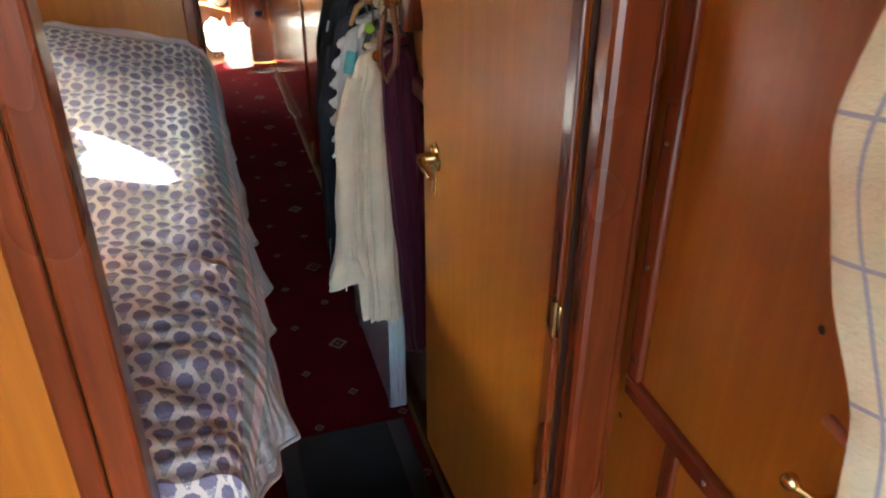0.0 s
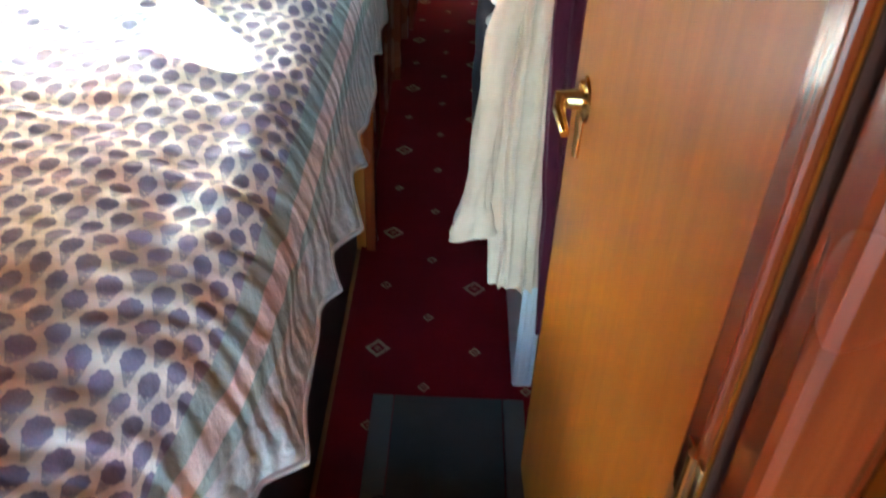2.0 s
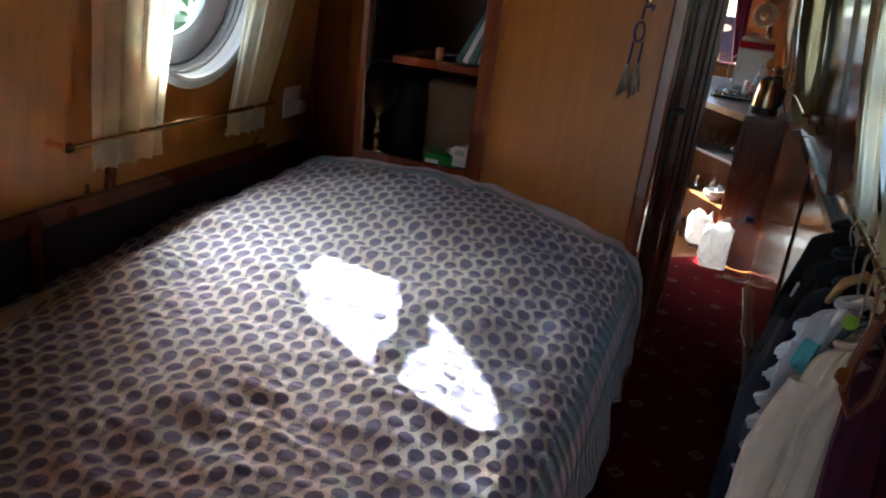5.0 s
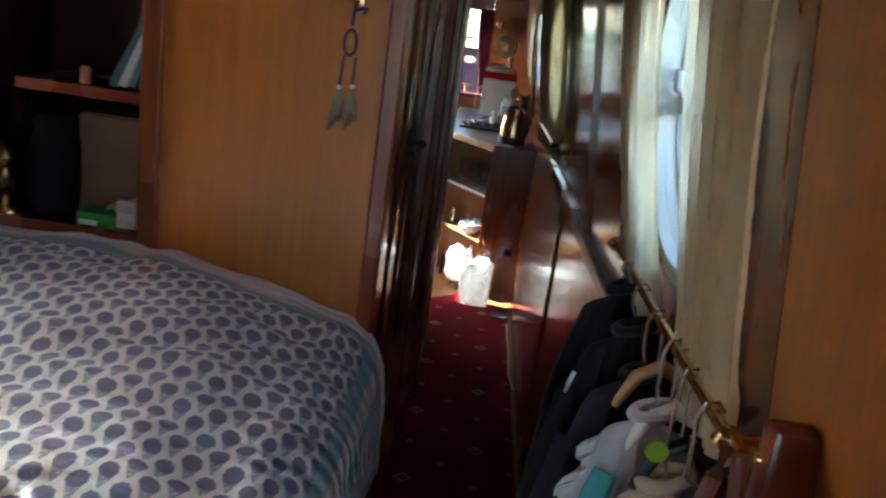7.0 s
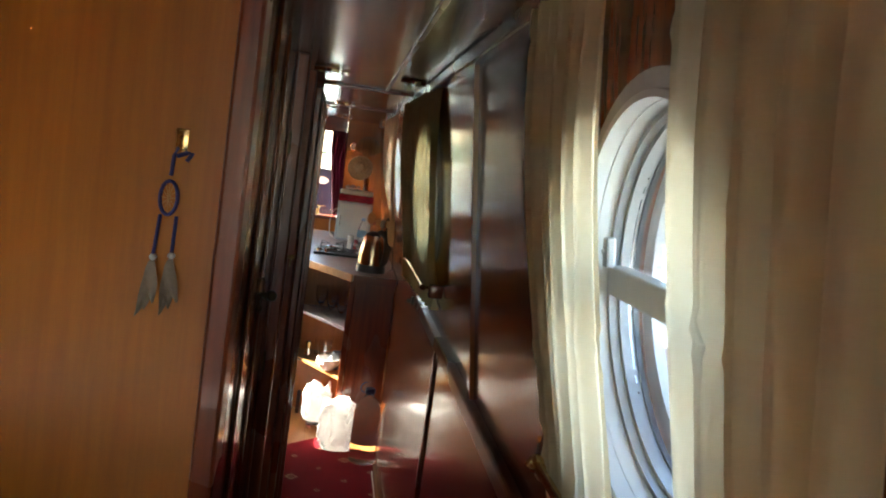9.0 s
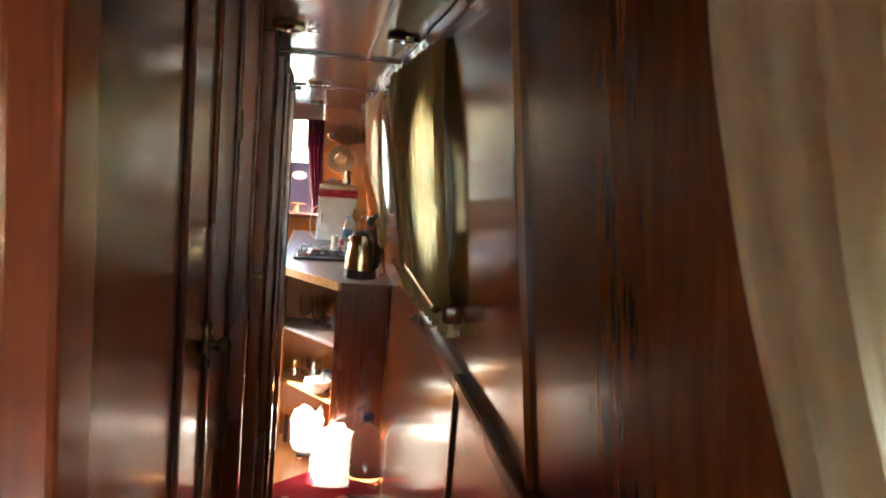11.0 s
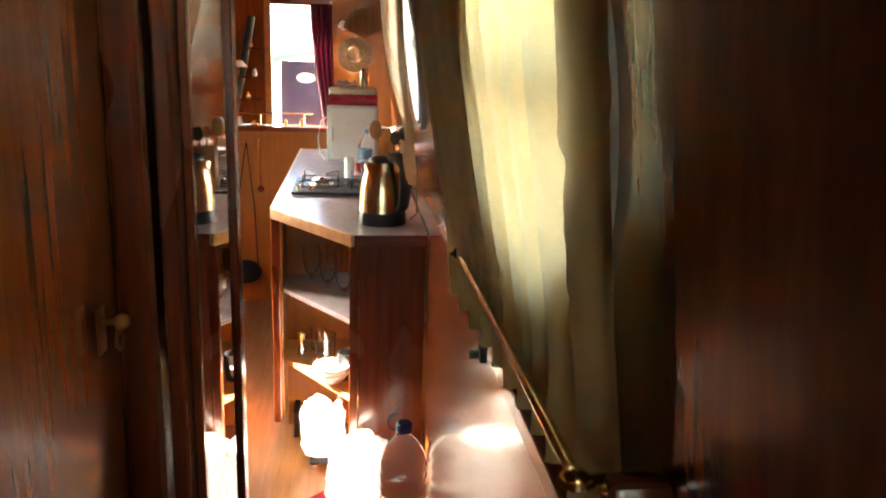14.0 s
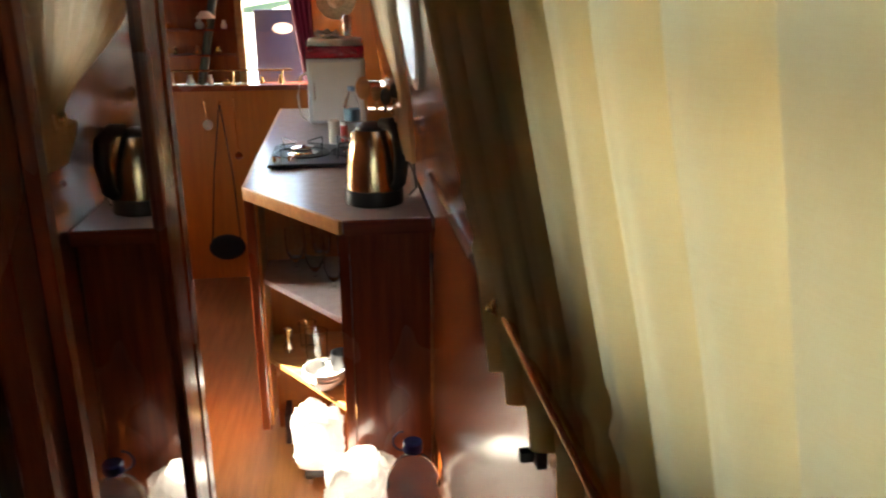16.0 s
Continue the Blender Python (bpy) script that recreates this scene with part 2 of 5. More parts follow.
M["worktop"] = plain("laminate_top", (0.52, 0.49, 0.50), 0.25, 0.0, 0.08, 30, 0.02)
M["plastic_black"] = plain("black_plastic", (0.02, 0.02, 0.022), 0.3, 0.0, 0.1)
M["plastic_white"] = plain("white_plastic", (0.78, 0.76, 0.70), 0.35, 0.0, 0.05)
M["glass"] = glass("window_glass")
M["clear"] = glass("drinking_glass", (0.98, 0.99, 0.99), 0.0, 1.45)
M["pet"] = glass("clear_plastic", (0.99, 1.0, 1.0), 0.0, 1.12)
M["mirror"] = plain("mirror_silver", (0.42, 0.41, 0.39), 0.02, 1.0, 0.0, 8, 0.0)
M["blue_cap"] = plain("blue_plastic", (0.008, 0.018, 0.10), 0.5)
M["navy"] = plain("navy_paint", (0.012, 0.016, 0.06), 0.35)

# ---------------- building helpers ----------------
def link(name, bm, mat, parent=None, smooth=False):
    me = bpy.data.meshes.new(name)
    bmesh.ops.recalc_face_normals(bm, faces=bm.faces)
    smooth = smooth and not any(len(f.verts) == 4 and f.calc_area() > 0.004 and len(bm.faces) < 200 for f in bm.faces)
    bm.to_mesh(me)
    bm.free()
    for m in (mat if isinstance(mat, (list, tuple)) else [mat]):
        me.materials.append(m)
    if smooth:
        me.polygons.foreach_set("use_smooth", [True] * len(me.polygons))
        me.set_sharp_from_angle(angle=radians(38))
    ob = new(name, me)
    if parent:
        ob.parent = parent
    return ob


def part(name, bm, mat, parent, label="", smooth=True):
    ob = link(name, bm, mat, parent, smooth)
    return tagged(ob, label=label) if label else ob


def thing(name, at, label, category, group="", turn=0.0):
    ob = new(name)
    ob.empty_display_size = 0.05
    ob.matrix_world = pose(*at, 0, 0, turn)
    return tagged(ob, label, category, group)


def box(x0, x1, y0, y1, z0, z1, bevel=0.0, bm=None):
    bm = bm or bmesh.new()
    vs = [bm.verts.new((x, y, z)) for x in (x0, x1) for y in (y0, y1) for z in (z0, z1)]
    fs = [bm.faces.new([vs[i] for i in f]) for f in ((0, 1, 3, 2), (4, 6, 7, 5), (0, 4, 5, 1), (2, 3, 7, 6), (0, 2, 6, 4), (1, 5, 7, 3))]
    if bevel:
        bmesh.ops.bevel(bm, geom=list({e for f in fs for e in f.edges}), offset=bevel, segments=2, affect="EDGES", profile=0.5)
    return bm


def prism(pts, z0, z1, bevel=0.0, bm=None):
    """An upright prism over a plan outline."""
    bm = bm or bmesh.new()
    lo = [bm.verts.new((x, y, z0)) for x, y in pts]
    hi = [bm.verts.new((x, y, z1)) for x, y in pts]
    n = len(pts)
    fs = [bm.faces.new(lo[::-1]), bm.faces.new(hi)] + [bm.faces.new((lo[i], lo[(i + 1) % n], hi[(i + 1) % n], hi[i])) for i in range(n)]
    if bevel:
        bmesh.ops.bevel(bm, geom=list({e for f in fs for e in f.edges}), offset=bevel, segments=2, affect="EDGES", profile=0.5)
    return bm


def lathe(profile, steps=28, bm=None, at=(0, 0, 0), squash=(1, 1), close=True):
    """Turns (radius, height) pairs round the upright axis."""
    bm = bm or bmesh.new()
    rings = []
    for r, z in profile:
        r = max(r, 1e-4)
        rings.append([bm.verts.new((at[0] + squash[0] * r * math.cos(2 * math.pi * i / steps), at[1] + squash[1] * r * math.sin(2 * math.pi * i / steps), at[2] + z)) for i in range(steps)])
    for a, b in zip(rings, rings[1:]):
        for i in range(steps):
            j = (i + 1) % steps
            bm.faces.new((a[i], a[j], b[j], b[i]))
    if close:
        bm.faces.new(rings[0][::-1])
        bm.faces.new(rings[-1])
    return bm


def tube(points, radius, steps=10, bm=None, cap=True):
    """A round bar along points; radius is one number or one for each point."""
    bm = bm or bmesh.new()
    pts = [Vector(p) for p in points]
    rad = radius if isinstance(radius, (list, tuple)) else [radius] * len(pts)
    ref = Vector((0, 0, 1))
    rings = []
    for i, p in enumerate(pts):
        d = (pts[min(i + 1, len(pts) - 1)] - pts[max(i - 1, 0)]).normalized()
        if abs(d.dot(ref)) > 0.95:
            ref = Vector((1, 0, 0)) if abs(d.x) < 0.9 else Vector((0, 1, 0))
        u = d.cross(ref).normalized()
        v = d.cross(u).normalized()
        rings.append([bm.verts.new(p + rad[i] * (u * math.cos(2 * math.pi * k / steps) + v * math.sin(2 * math.pi * k / steps))) for k in range(steps)])
    for a, b in zip(rings, rings[1:]):
        for k in range(steps):
            j = (k + 1) % steps
            bm.faces.new((a[k], a[j], b[j], b[k]))
    if cap:
        bm.faces.new(rings[0][::-1])
        bm.faces.new(rings[-1])
    return bm


def ball(at, r, bm=None, squash=(1, 1, 1), u=14, v=9):
    bm = bm or bmesh.new()
    bmesh.ops.create_uvsphere(bm, u_segments=u, v_segments=v, radius=r, matrix=Matrix.Translation(at) @ Matrix.Diagonal((*squash, 1)))
    return bm


def surface(fn, nu, nv, thick=0.0, uv=None, bm=None):
    """A sheet from fn(u, v), u and v from 0 to 1; given a thickness it gets a back and edges."""
    bm = bm or bmesh.new()
    grid = [[bm.verts.new(fn(i / nu, j / nv)) for j in range(nv + 1)] for i in range(nu + 1)]
    faces = []
    lay = bm.loops.layers.uv.verify() if uv else None
    for i in range(nu):
        for j in range(nv):
            f = bm.faces.new((grid[i][j], grid[i + 1][j], grid[i + 1][j + 1], grid[i][j + 1]))
            faces.append(f)
            if uv:
                for lp, (a, b) in zip(f.loops, ((i, j), (i + 1, j), (i + 1, j + 1), (i, j + 1))):
                    lp[lay].uv = uv(a / nu, b / nv)
    if thick:
        bm.normal_update()
        norms = {v: v.normal.copy() for v in bm.verts}
        back = [[bm.verts.new(v.co - norms[v] * thick) for v in row] for row in grid]
        def quad(vs, ids):
            f = bm.faces.new(vs)
            if uv:
                for lp, (a, b) in zip(f.loops, ids):
                    lp[lay].uv = uv(a / nu, b / nv)
        for i in range(nu):
            for j in range(nv):
                quad((back[i][j], back[i][j + 1], back[i + 1][j + 1], back[i + 1][j]), ((i, j), (i, j + 1), (i + 1, j + 1), (i + 1, j)))
        for i in range(nu):
            quad((grid[i][0], back[i][0], back[i + 1][0], grid[i + 1][0]), ((i, 0), (i, 0), (i + 1, 0), (i + 1, 0)))
            quad((grid[i][nv], grid[i + 1][nv], back[i + 1][nv], back[i][nv]), ((i, nv), (i + 1, nv), (i + 1, nv), (i, nv)))
        for j in range(nv):
            quad((grid[0][j], grid[0][j + 1], back[0][j + 1], back[0][j]), ((0, j), (0, j + 1), (0, j + 1), (0, j)))
            quad((grid[nu][j], back[nu][j], back[nu][j + 1], grid[nu][j + 1]), ((nu, j), (nu, j), (nu, j + 1), (nu, j + 1)))
    return bm


def wob(x, y, z=0.0):
    return noise.noise((x, y, z))


def smooth(x):
    x = min(1.0, max(0.0, x))
    return x * x * (3 - 2 * x)


def XR(z):
    """Inner face of the starboard side at height z."""
    return 0.965 - 0.128 * max(0.0, z - 1.08)


def XL(z):
    return -0.55 + 0.128 * max(0.0, z - 1.08)


def structure(name, bm, mat, label="", smooth=False):
    ob = link(name, bm, mat, None, smooth)
    return tagged(ob, label=label, kind="structure")


# ---------------- structure ----------------
structure("floor", box(-0.75, 1.1, -1.7, 7.9, -0.06, 0.0), M["ply"], "pale varnished board floor")
structure("carpet", prism([(0.452, 0.5), (0.955, 0.5), (0.955, 5.34), (0.74, 5.58), (0.452, 5.31)], 0.001, 0.010), M["carpet"], "deep red carpet with rows of cream lozenges")
# out of view, the ceiling runs aft to y -1.0 to cut stern daylight
structure("ceiling", box(-0.75, 1.1, -1.0, 7.9, CEIL, CEIL + 0.05), M["ceiling"], "dark varnished board ceiling")


PORTS = [(1.835, 1.513, 0.25), (3.69, 1.52, 0.25), (5.30, 1.53, 0.25)]
PORTS_L = [(1.845, 1.510, 0.25)]


def side_wall(name, xf, sign, ports, y0, y1, label):
    """The leaning upper side of the boat with a round opening cut through for each port."""
    bm = bmesh.new()
    z0, z1, r_cut, th = 1.08, CEIL, 0.2005, 0.07

    def sheet(off):
        def P(y, z):
            return bm.verts.new((xf(z) + sign * off, y, z))
        ys = y0
        for cy, cz, r in ports:
            a, b = cy - 0.31, cy + 0.31
            bm.faces.new([P(ys, z0), P(a, z0), P(a, z1), P(ys, z1)])
            n = 48
            inner, outer = [], []
            for i in range(n):
                t = 2 * math.pi * (i + 0.5) / n
                c, s = math.cos(t), math.sin(t)
                inner.append(P(cy + r_cut * c, cz + r_cut * s))
                ky = (0.31 / abs(c)) if c else 9
                kz = ((z1 - cz) / s) if s > 0 else ((cz - z0) / -s)
                k = min(ky, kz)
                outer.append(P(cy + k * c, cz + k * s))
            for i in range(n):
                j = (i + 1) % n
                bm.faces.new((inner[i], inner[j], outer[j], outer[i]))
            ys = b
        bm.faces.new([P(ys, z0), P(y1, z0), P(y1, z1), P(ys, z1)])
    sheet(0.0)
    sheet(th)
    for cy, cz, r in ports:
        n = 48
        ring = []
        for off in (0.0, th):
            ring.append([bm.verts.new((xf(cz + r_cut * math.sin(2 * math.pi * i / n)) + sign * off, cy + r_cut * math.cos(2 * math.pi * i / n), cz + r_cut * math.sin(2 * math.pi * i / n))) for i in range(n)])
        for i in range(n):
            j = (i + 1) % n
            bm.faces.new((ring[0][i], ring[0][j], ring[1][j], ring[1][i]))
    structure(name, bm, M["panel_red"] if ports == PORTS else M["panel"], label)


side_wall("wall_east", XR, 1, PORTS, 1.48, 7.9, "dark varnished timber side wall with round windows")
side_wall("wall_west", XL, -1, PORTS_L, -0.6, 5.55, "honey-coloured varnished side wall with round windows")
structure("wall_east_lower", box(0.972, 1.06, -1.7, 7.9, 0.0, 1.092), M["panel_red"], "dark varnished lower side panelling")
structure("wall_west_lower", box(-0.64, -0.555, -1.7, 5.55, 0.0, 1.092), M["panel_red"], "dark varnished lower side panelling")
# open galley side hatch: unseen, placed and sized to let sun reach the bags
structure("wall_west_galley", box(-0.62, -0.555, 5.551, 6.72, 0.0, 0.80), M["panel"], "honey-coloured side panelling below the assumed hatch opening")
structure("wall_west_galley", box(-0.62, -0.555, 5.551, 5.97, 0.801, 1.379), M["panel"])
structure("wall_west_galley", box(-0.62, -0.555, 6.721, 7.9, 0.0, CEIL), M["panel"], "honey-coloured side panelling")
structure("wall_west_galley", box(-0.62, -0.555, 5.551, 6.72, 1.38, CEIL), M["panel"], "honey-coloured side panelling above the assumed hatch opening")
# honey wood ends near a shadow edge; the dark wood beyond also carries that shade
side_wall("wall_east_aft", XR, 1, [], 1.09, 1.478, "honey-coloured side wall beside the clothes rail")
structure("wall_east_rear", box(0.972, 1.06, -1.7, 1.088, 1.08, CEIL), M["panel"])
structure("wall_west_rear", box(-0.64, -0.555, -1.7, -0.602, 1.08, CEIL), M["panel"])


def gunwale(x0, x1, y0, y1, z0, z1, name="trim"):
    return structure(name, box(x0, x1, y0, y1, z0, z1, 0.006), M["trim_y"], "mahogany rail along the side")


gunwale(0.938, 0.971, 0.60, 4.10, 1.080, 1.118)
gunwale(0.955, 0.971, 4.14, 5.36, 1.085, 1.105)
gunwale(-0.555, -0.536, 0.52, 2.19, 1.062, 1.102)


# rear of the cabin
structure("wall_stern", box(-0.75, 0.14, -1.66, -1.6, 0.0, 1.9), M["panel"])
structure("wall_stern_side", box(0.86, 1.1, -1.66, -1.6, 0.0, 1.9), M["panel"])
structure("wall_aft_west", box(-0.555, 0.3455, 0.468, 0.500, 0.0, CEIL), M["panel"], "honey-coloured aft partition")
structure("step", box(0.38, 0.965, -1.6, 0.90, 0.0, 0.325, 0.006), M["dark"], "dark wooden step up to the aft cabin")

structure("wall_bulkhead", box(0.08, 0.468, 2.195, 2.235, 0.0, CEIL), M["panel"], "honey-coloured varnished bulkhead")
structure("wall_bulkhead_low", box(-0.27, 0.08, 2.195, 2.235, 0.0, 1.10), M["panel"])
structure("wall_bulkhead_side", prism([(-0.272, 2.195), (-0.272, 2.235), (-0.53, 2.45), (-0.555, 2.42)], 0.0, CEIL), M["panel_red"], "dark varnished angled panel beside the cupboard")
structure("wall_corridor", box(0.40, 0.45, 2.236, 4.62, 0.0, CEIL), M["panel_red"], "dark varnished corridor partition")
structure("wall_fore", box(-0.64, 1.0, 7.70, 7.74, 0.0, 1.05), M["panel"], "honey-coloured half-height fore partition")

# ---------------- windows ----------------
def port_window(name, xf, sign, cy, cz, label):
    """A round port: white lining ring, aluminium frame with a cross bar, hopper pane above and fixed pane below."""
    x = xf(cz)
    lean = math.atan(0.128) * sign
    root = tagged(new(name), label, "window", "", "structure")
    root.matrix_world = Matrix.Translation((x, cy, cz)) @ Euler((0, -lean, 0)).to_matrix().to_4x4()

    def ring(r0, r1, x0, x1, n=72):
        bm = bmesh.new()
        rows = [(r0, x0), (r1, x0), (r1, x1), (r0, x1)]
        vs = [[bm.verts.new((sign * xx, r * math.cos(2 * math.pi * i / n), r * math.sin(2 * math.pi * i / n))) for r, xx in rows] for i in range(n)]
        for i in range(n):
            j = (i + 1) % n
            for k in range(4):
                l = (k + 1) % 4
                bm.faces.new((vs[i][k], vs[j][k], vs[j][l], vs[i][l]))
        return bm
    part("window_lining", ring(0.2005, 0.219, -0.010, 0.000), M["lining"], root, "white round lining ring")
    part("lining_bead", ring(0.193, 0.2000, -0.014, 0.004), M["white"], root)
    part("window_reveal", ring(0.1925, 0.2000, 0.0045, 0.0215), M["white"], root)
    part("window_frame", ring(0.187, 0.2000, 0.022, 0.032), M["alu"], root, "grey aluminium frame")
    part("window_frame", ring(0.182, 0.2000, 0.0325, 0.050), M["alu"], root, "grey aluminium inner frame")
    part("gasket", ring(0.1785, 0.1990, 0.0505, 0.056), M["plastic_black"], root, "black rubber gasket")
    # on the port side the small inner radius is added to shrink the sun patch
    part("hull_aperture", ring(0.181 if sign > 0 else 0.117, 0.215, 0.0725, 0.084), M["alu"], root, "grey outer ring of the hull, narrowed to port to trim the sun patch")
    bar = box(0.020, 0.040, -0.186, 0.186, -0.016, 0.018, 0.003)
    if sign < 0:
        bmesh.ops.scale(bar, vec=(-1, 1, 1), verts=bar.verts)
    part("window_bar", bar, M["alu"], root, "", False)
    catch = box(0.008, 0.0195, 0.160, 0.176, 0.018, 0.052, 0.003)
    tube([(0.0075, 0.168, 0.036), (0.0055, 0.168, 0.036)], 0.003, 8, catch)
    if sign < 0:
        bmesh.ops.scale(catch, vec=(-1, 1, 1), verts=catch.verts)
    part("window_catch", catch, M["alu"], root, "", False)
    for lo, nm in ((True, "pane"), (False, "pane")):
        bm = bmesh.new()
        n = 28
        pts = []
        for i in range(n + 1):
            t = math.pi * i / n
            pts.append((0.1815 * math.cos(t), (-1 if lo else 1) * 0.1815 * math.sin(t) + (-0.001 if lo else 0.001)))
        a = [bm.verts.new((sign * 0.043, y, z)) for y, z in pts]
        b = [bm.verts.new((sign * 0.047, y, z)) for y, z in pts]
        bm.faces.new(a)
        bm.faces.new(b[::-1])
        for i in range(len(pts)):
            j = (i + 1) % len(pts)
            bm.faces.new((a[i], a[j], b[j], b[i]))
        g = part(nm, bm, M["glass"], root, "", False)
        g.visible_shadow = False
    return root


for i, (cy, cz, r) in enumerate(PORTS):
    port_window("window_%d" % (i + 1), XR, 1, cy, cz, "round porthole with white lining and grey aluminium cross bar")
for i, (cy, cz, r) in enumerate(PORTS_L):
    port_window("window_%d" % (i + 4), XL, -1, cy, cz, "round porthole with white lining and grey aluminium cross bar")


def curtain(name, label, path_top, path_bot, z_top, z_bot, folds, depth, mat, waist=None, seed=0, hem=0.0, group=""):
    """A hanging curtain between two plan lines, with upright pleats of uneven width; waist: (height, share of the width, point).
    hem: height of a frill that stands out below the rail."""
    (x0, y0), (x1, y1) = path_top
    (u0, w0), (u1, w1) = path_bot
    side = Vector((y1 - y0, -(x1 - x0), 0)).normalized()

    def fn(u, v):
        z = z_top + (z_bot - z_top) * v
        a = Vector((x0 + (x1 - x0) * u, y0 + (y1 - y0) * u, z))
        b = Vector((u0 + (u1 - u0) * u, w0 + (w1 - w0) * u, z))
        p = a.lerp(b, v * v * (1.6 - 0.6 * v))
        if waist:
            wz, share, c = waist
            k = math.exp(-((z - wz) / 0.10) ** 2) if z > wz else max(math.exp(-((z - wz) / 0.03) ** 2), 0.45)
            q = Vector((c[0] + (p.x - c[0]) * share, c[1] + (p.y - c[1]) * share, z))
            p = p.lerp(q, k)
        wide = u + 0.030 * wob(u * 3.1, v * 0.35, seed)
        ph = wide * folds * 2 * math.pi + 1.6 * wob(wide * 4.3, seed, v * 0.25)
        s = math.sin(ph) + 0.30 * math.sin(2 * ph + 1.0 + seed) + 0.22 * wob(u * 19, v * 0.6, seed + 3)
        amp = depth * (0.50 + 0.35 * v + 0.45 * wob(u * 2.6, seed + 8, v * 0.5) + 0.25 * math.exp(-((v - 0.93) / 0.05) ** 2))
        p += side * s * max(amp, depth * 0.18) * smooth(min(u, 1 - u) / 0.09)
        crease = max(0.0, wob(u * 5, v * 9, seed + 2) - 0.12) * wob(u * 9 + 7 * v, v * 34, seed + 11)
        p += side * (0.014 * crease + 0.0022 * wob(u * 34, v * 5, seed + 5))
        if v < 0.07:
            p += side * 0.004 * math.sin(u * folds * 6 * math.pi + seed) * (1 - v / 0.07)
        p.z += 0.003 * math.sin(ph) * smooth((v - 0.9) / 0.1) + 0.005 * wob(u * 20, v * 2, seed) * (1 if v < 0.03 else 0)
        if hem and z < z_bot + hem:
            k = (z_bot + hem - z) / hem
            p += side * depth * 0.9 * k * math.sin(ph * 1.0 + 2)
            p.z -= 0.005 * k * (0.5 + 0.5 * math.sin(ph * 2))
        return p
    bm = surface(fn, int(folds * 22), 72)
    root = thing(name, (0, 0, 0), label, "curtain", group)
    part("cloth", bm, mat, root, "")
    return root


def rail(name, a, b, r, label, brackets=True):
    root = thing(name, a, label, "curtain rail")
    A, B = Vector((0, 0, 0)), Vector(b) - Vector(a)
    part("rod", tube([A, B], r, 12), M["brass"], root)
    side = 1 if a[0] > 0 else -1
    for p in (A, B):
        bm = tube([p + Vector((0, 0, 0)), p + Vector((side * 0.05, 0, 0))], r * 0.9, 10)
        ball(p, r * 1.9, bm)
        lathe([(0.014, 0), (0.012, 0.004)], 16, bm, (p.x, p.y, p.z - 0.002))
        part("bracket", bm, M["brass"], root)
    return root


# curtains of the bedroom, starboard
rail("clothes_rail", (0.882, 1.41, 1.29), (0.882, 2.03, 1.29), 0.006, "thin brass clothes rail under the porthole, on wooden blocks")
curtain("curtain", "cream cotton curtain pulled half open beside the porthole", ((0.842, 2.225), (0.842, 1.915)), ((0.905, 2.010), (0.905, 1.795)), 1.838, 1.235, 6, 0.015, M["curtain"], None, 1)
curtain("curtain", "cream cotton curtain hanging full length beside the porthole", ((0.840, 1.735), (0.842, 1.462)), ((0.903, 1.628), (0.905, 1.466)), 1.838, 1.235, 5, 0.015, M["curtain"], None, 7)
# corridor
rail("curtain_rail", (0.885, 3.42, 1.260), (0.885, 4.05, 1.258), 0.005, "thin brass curtain rail below the corridor window")
curtain("curtain", "pale yellow-green curtain drawn over the corridor porthole, lit from behind", ((0.832, 4.48), (0.862, 3.405)), ((0.904, 4.10), (0.932, 3.44)), 1.838, 1.195, 11, 0.023, M["curtain_green"], None, 13, 0.06)
# galley
curtain("curtain", "cream galley curtain tied back with a bow", ((0.822, 5.95), (0.842, 4.95)), ((0.895, 5.24), (0.895, 5.07)), 1.825, 1.18, 8, 0.013, M["curtain_warm"], (1.285, 0.30, (0.89, 5.10)), 21)
# bedroom, port side
rail("curtain_rail", (-0.468, 1.42, 1.236), (-0.468, 2.11, 1.236), 0.006, "thin brass curtain rail under the port window")
curtain("curtain", "white cotton curtain with a frilled hem by the port window", ((-0.430, 1.46), (-0.430, 1.700)), ((-0.484, 1.49), (-0.484, 1.685)), 1.85, 1.175, 4, 0.012, M["curtain"], None, 31, 0.045)
curtain("curtain", "white cotton curtain with a frilled hem by the port window", ((-0.430, 1.965), (-0.430, 2.21)), ((-0.484, 1.915), (-0.484, 2.07)), 1.85, 1.175, 4, 0.012, M["curtain"], None, 37, 0.045)

# ---------------- bed ----------------
bed = thing("bed", (0, 0, 0), "built-in double bed with dark wooden base", "bed")
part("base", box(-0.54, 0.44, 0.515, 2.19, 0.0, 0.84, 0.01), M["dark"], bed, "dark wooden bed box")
part("mattress", box(-0.52, 0.465, 0.56, 2.17, 0.842, 0.965, 0.04), M["white"], bed)

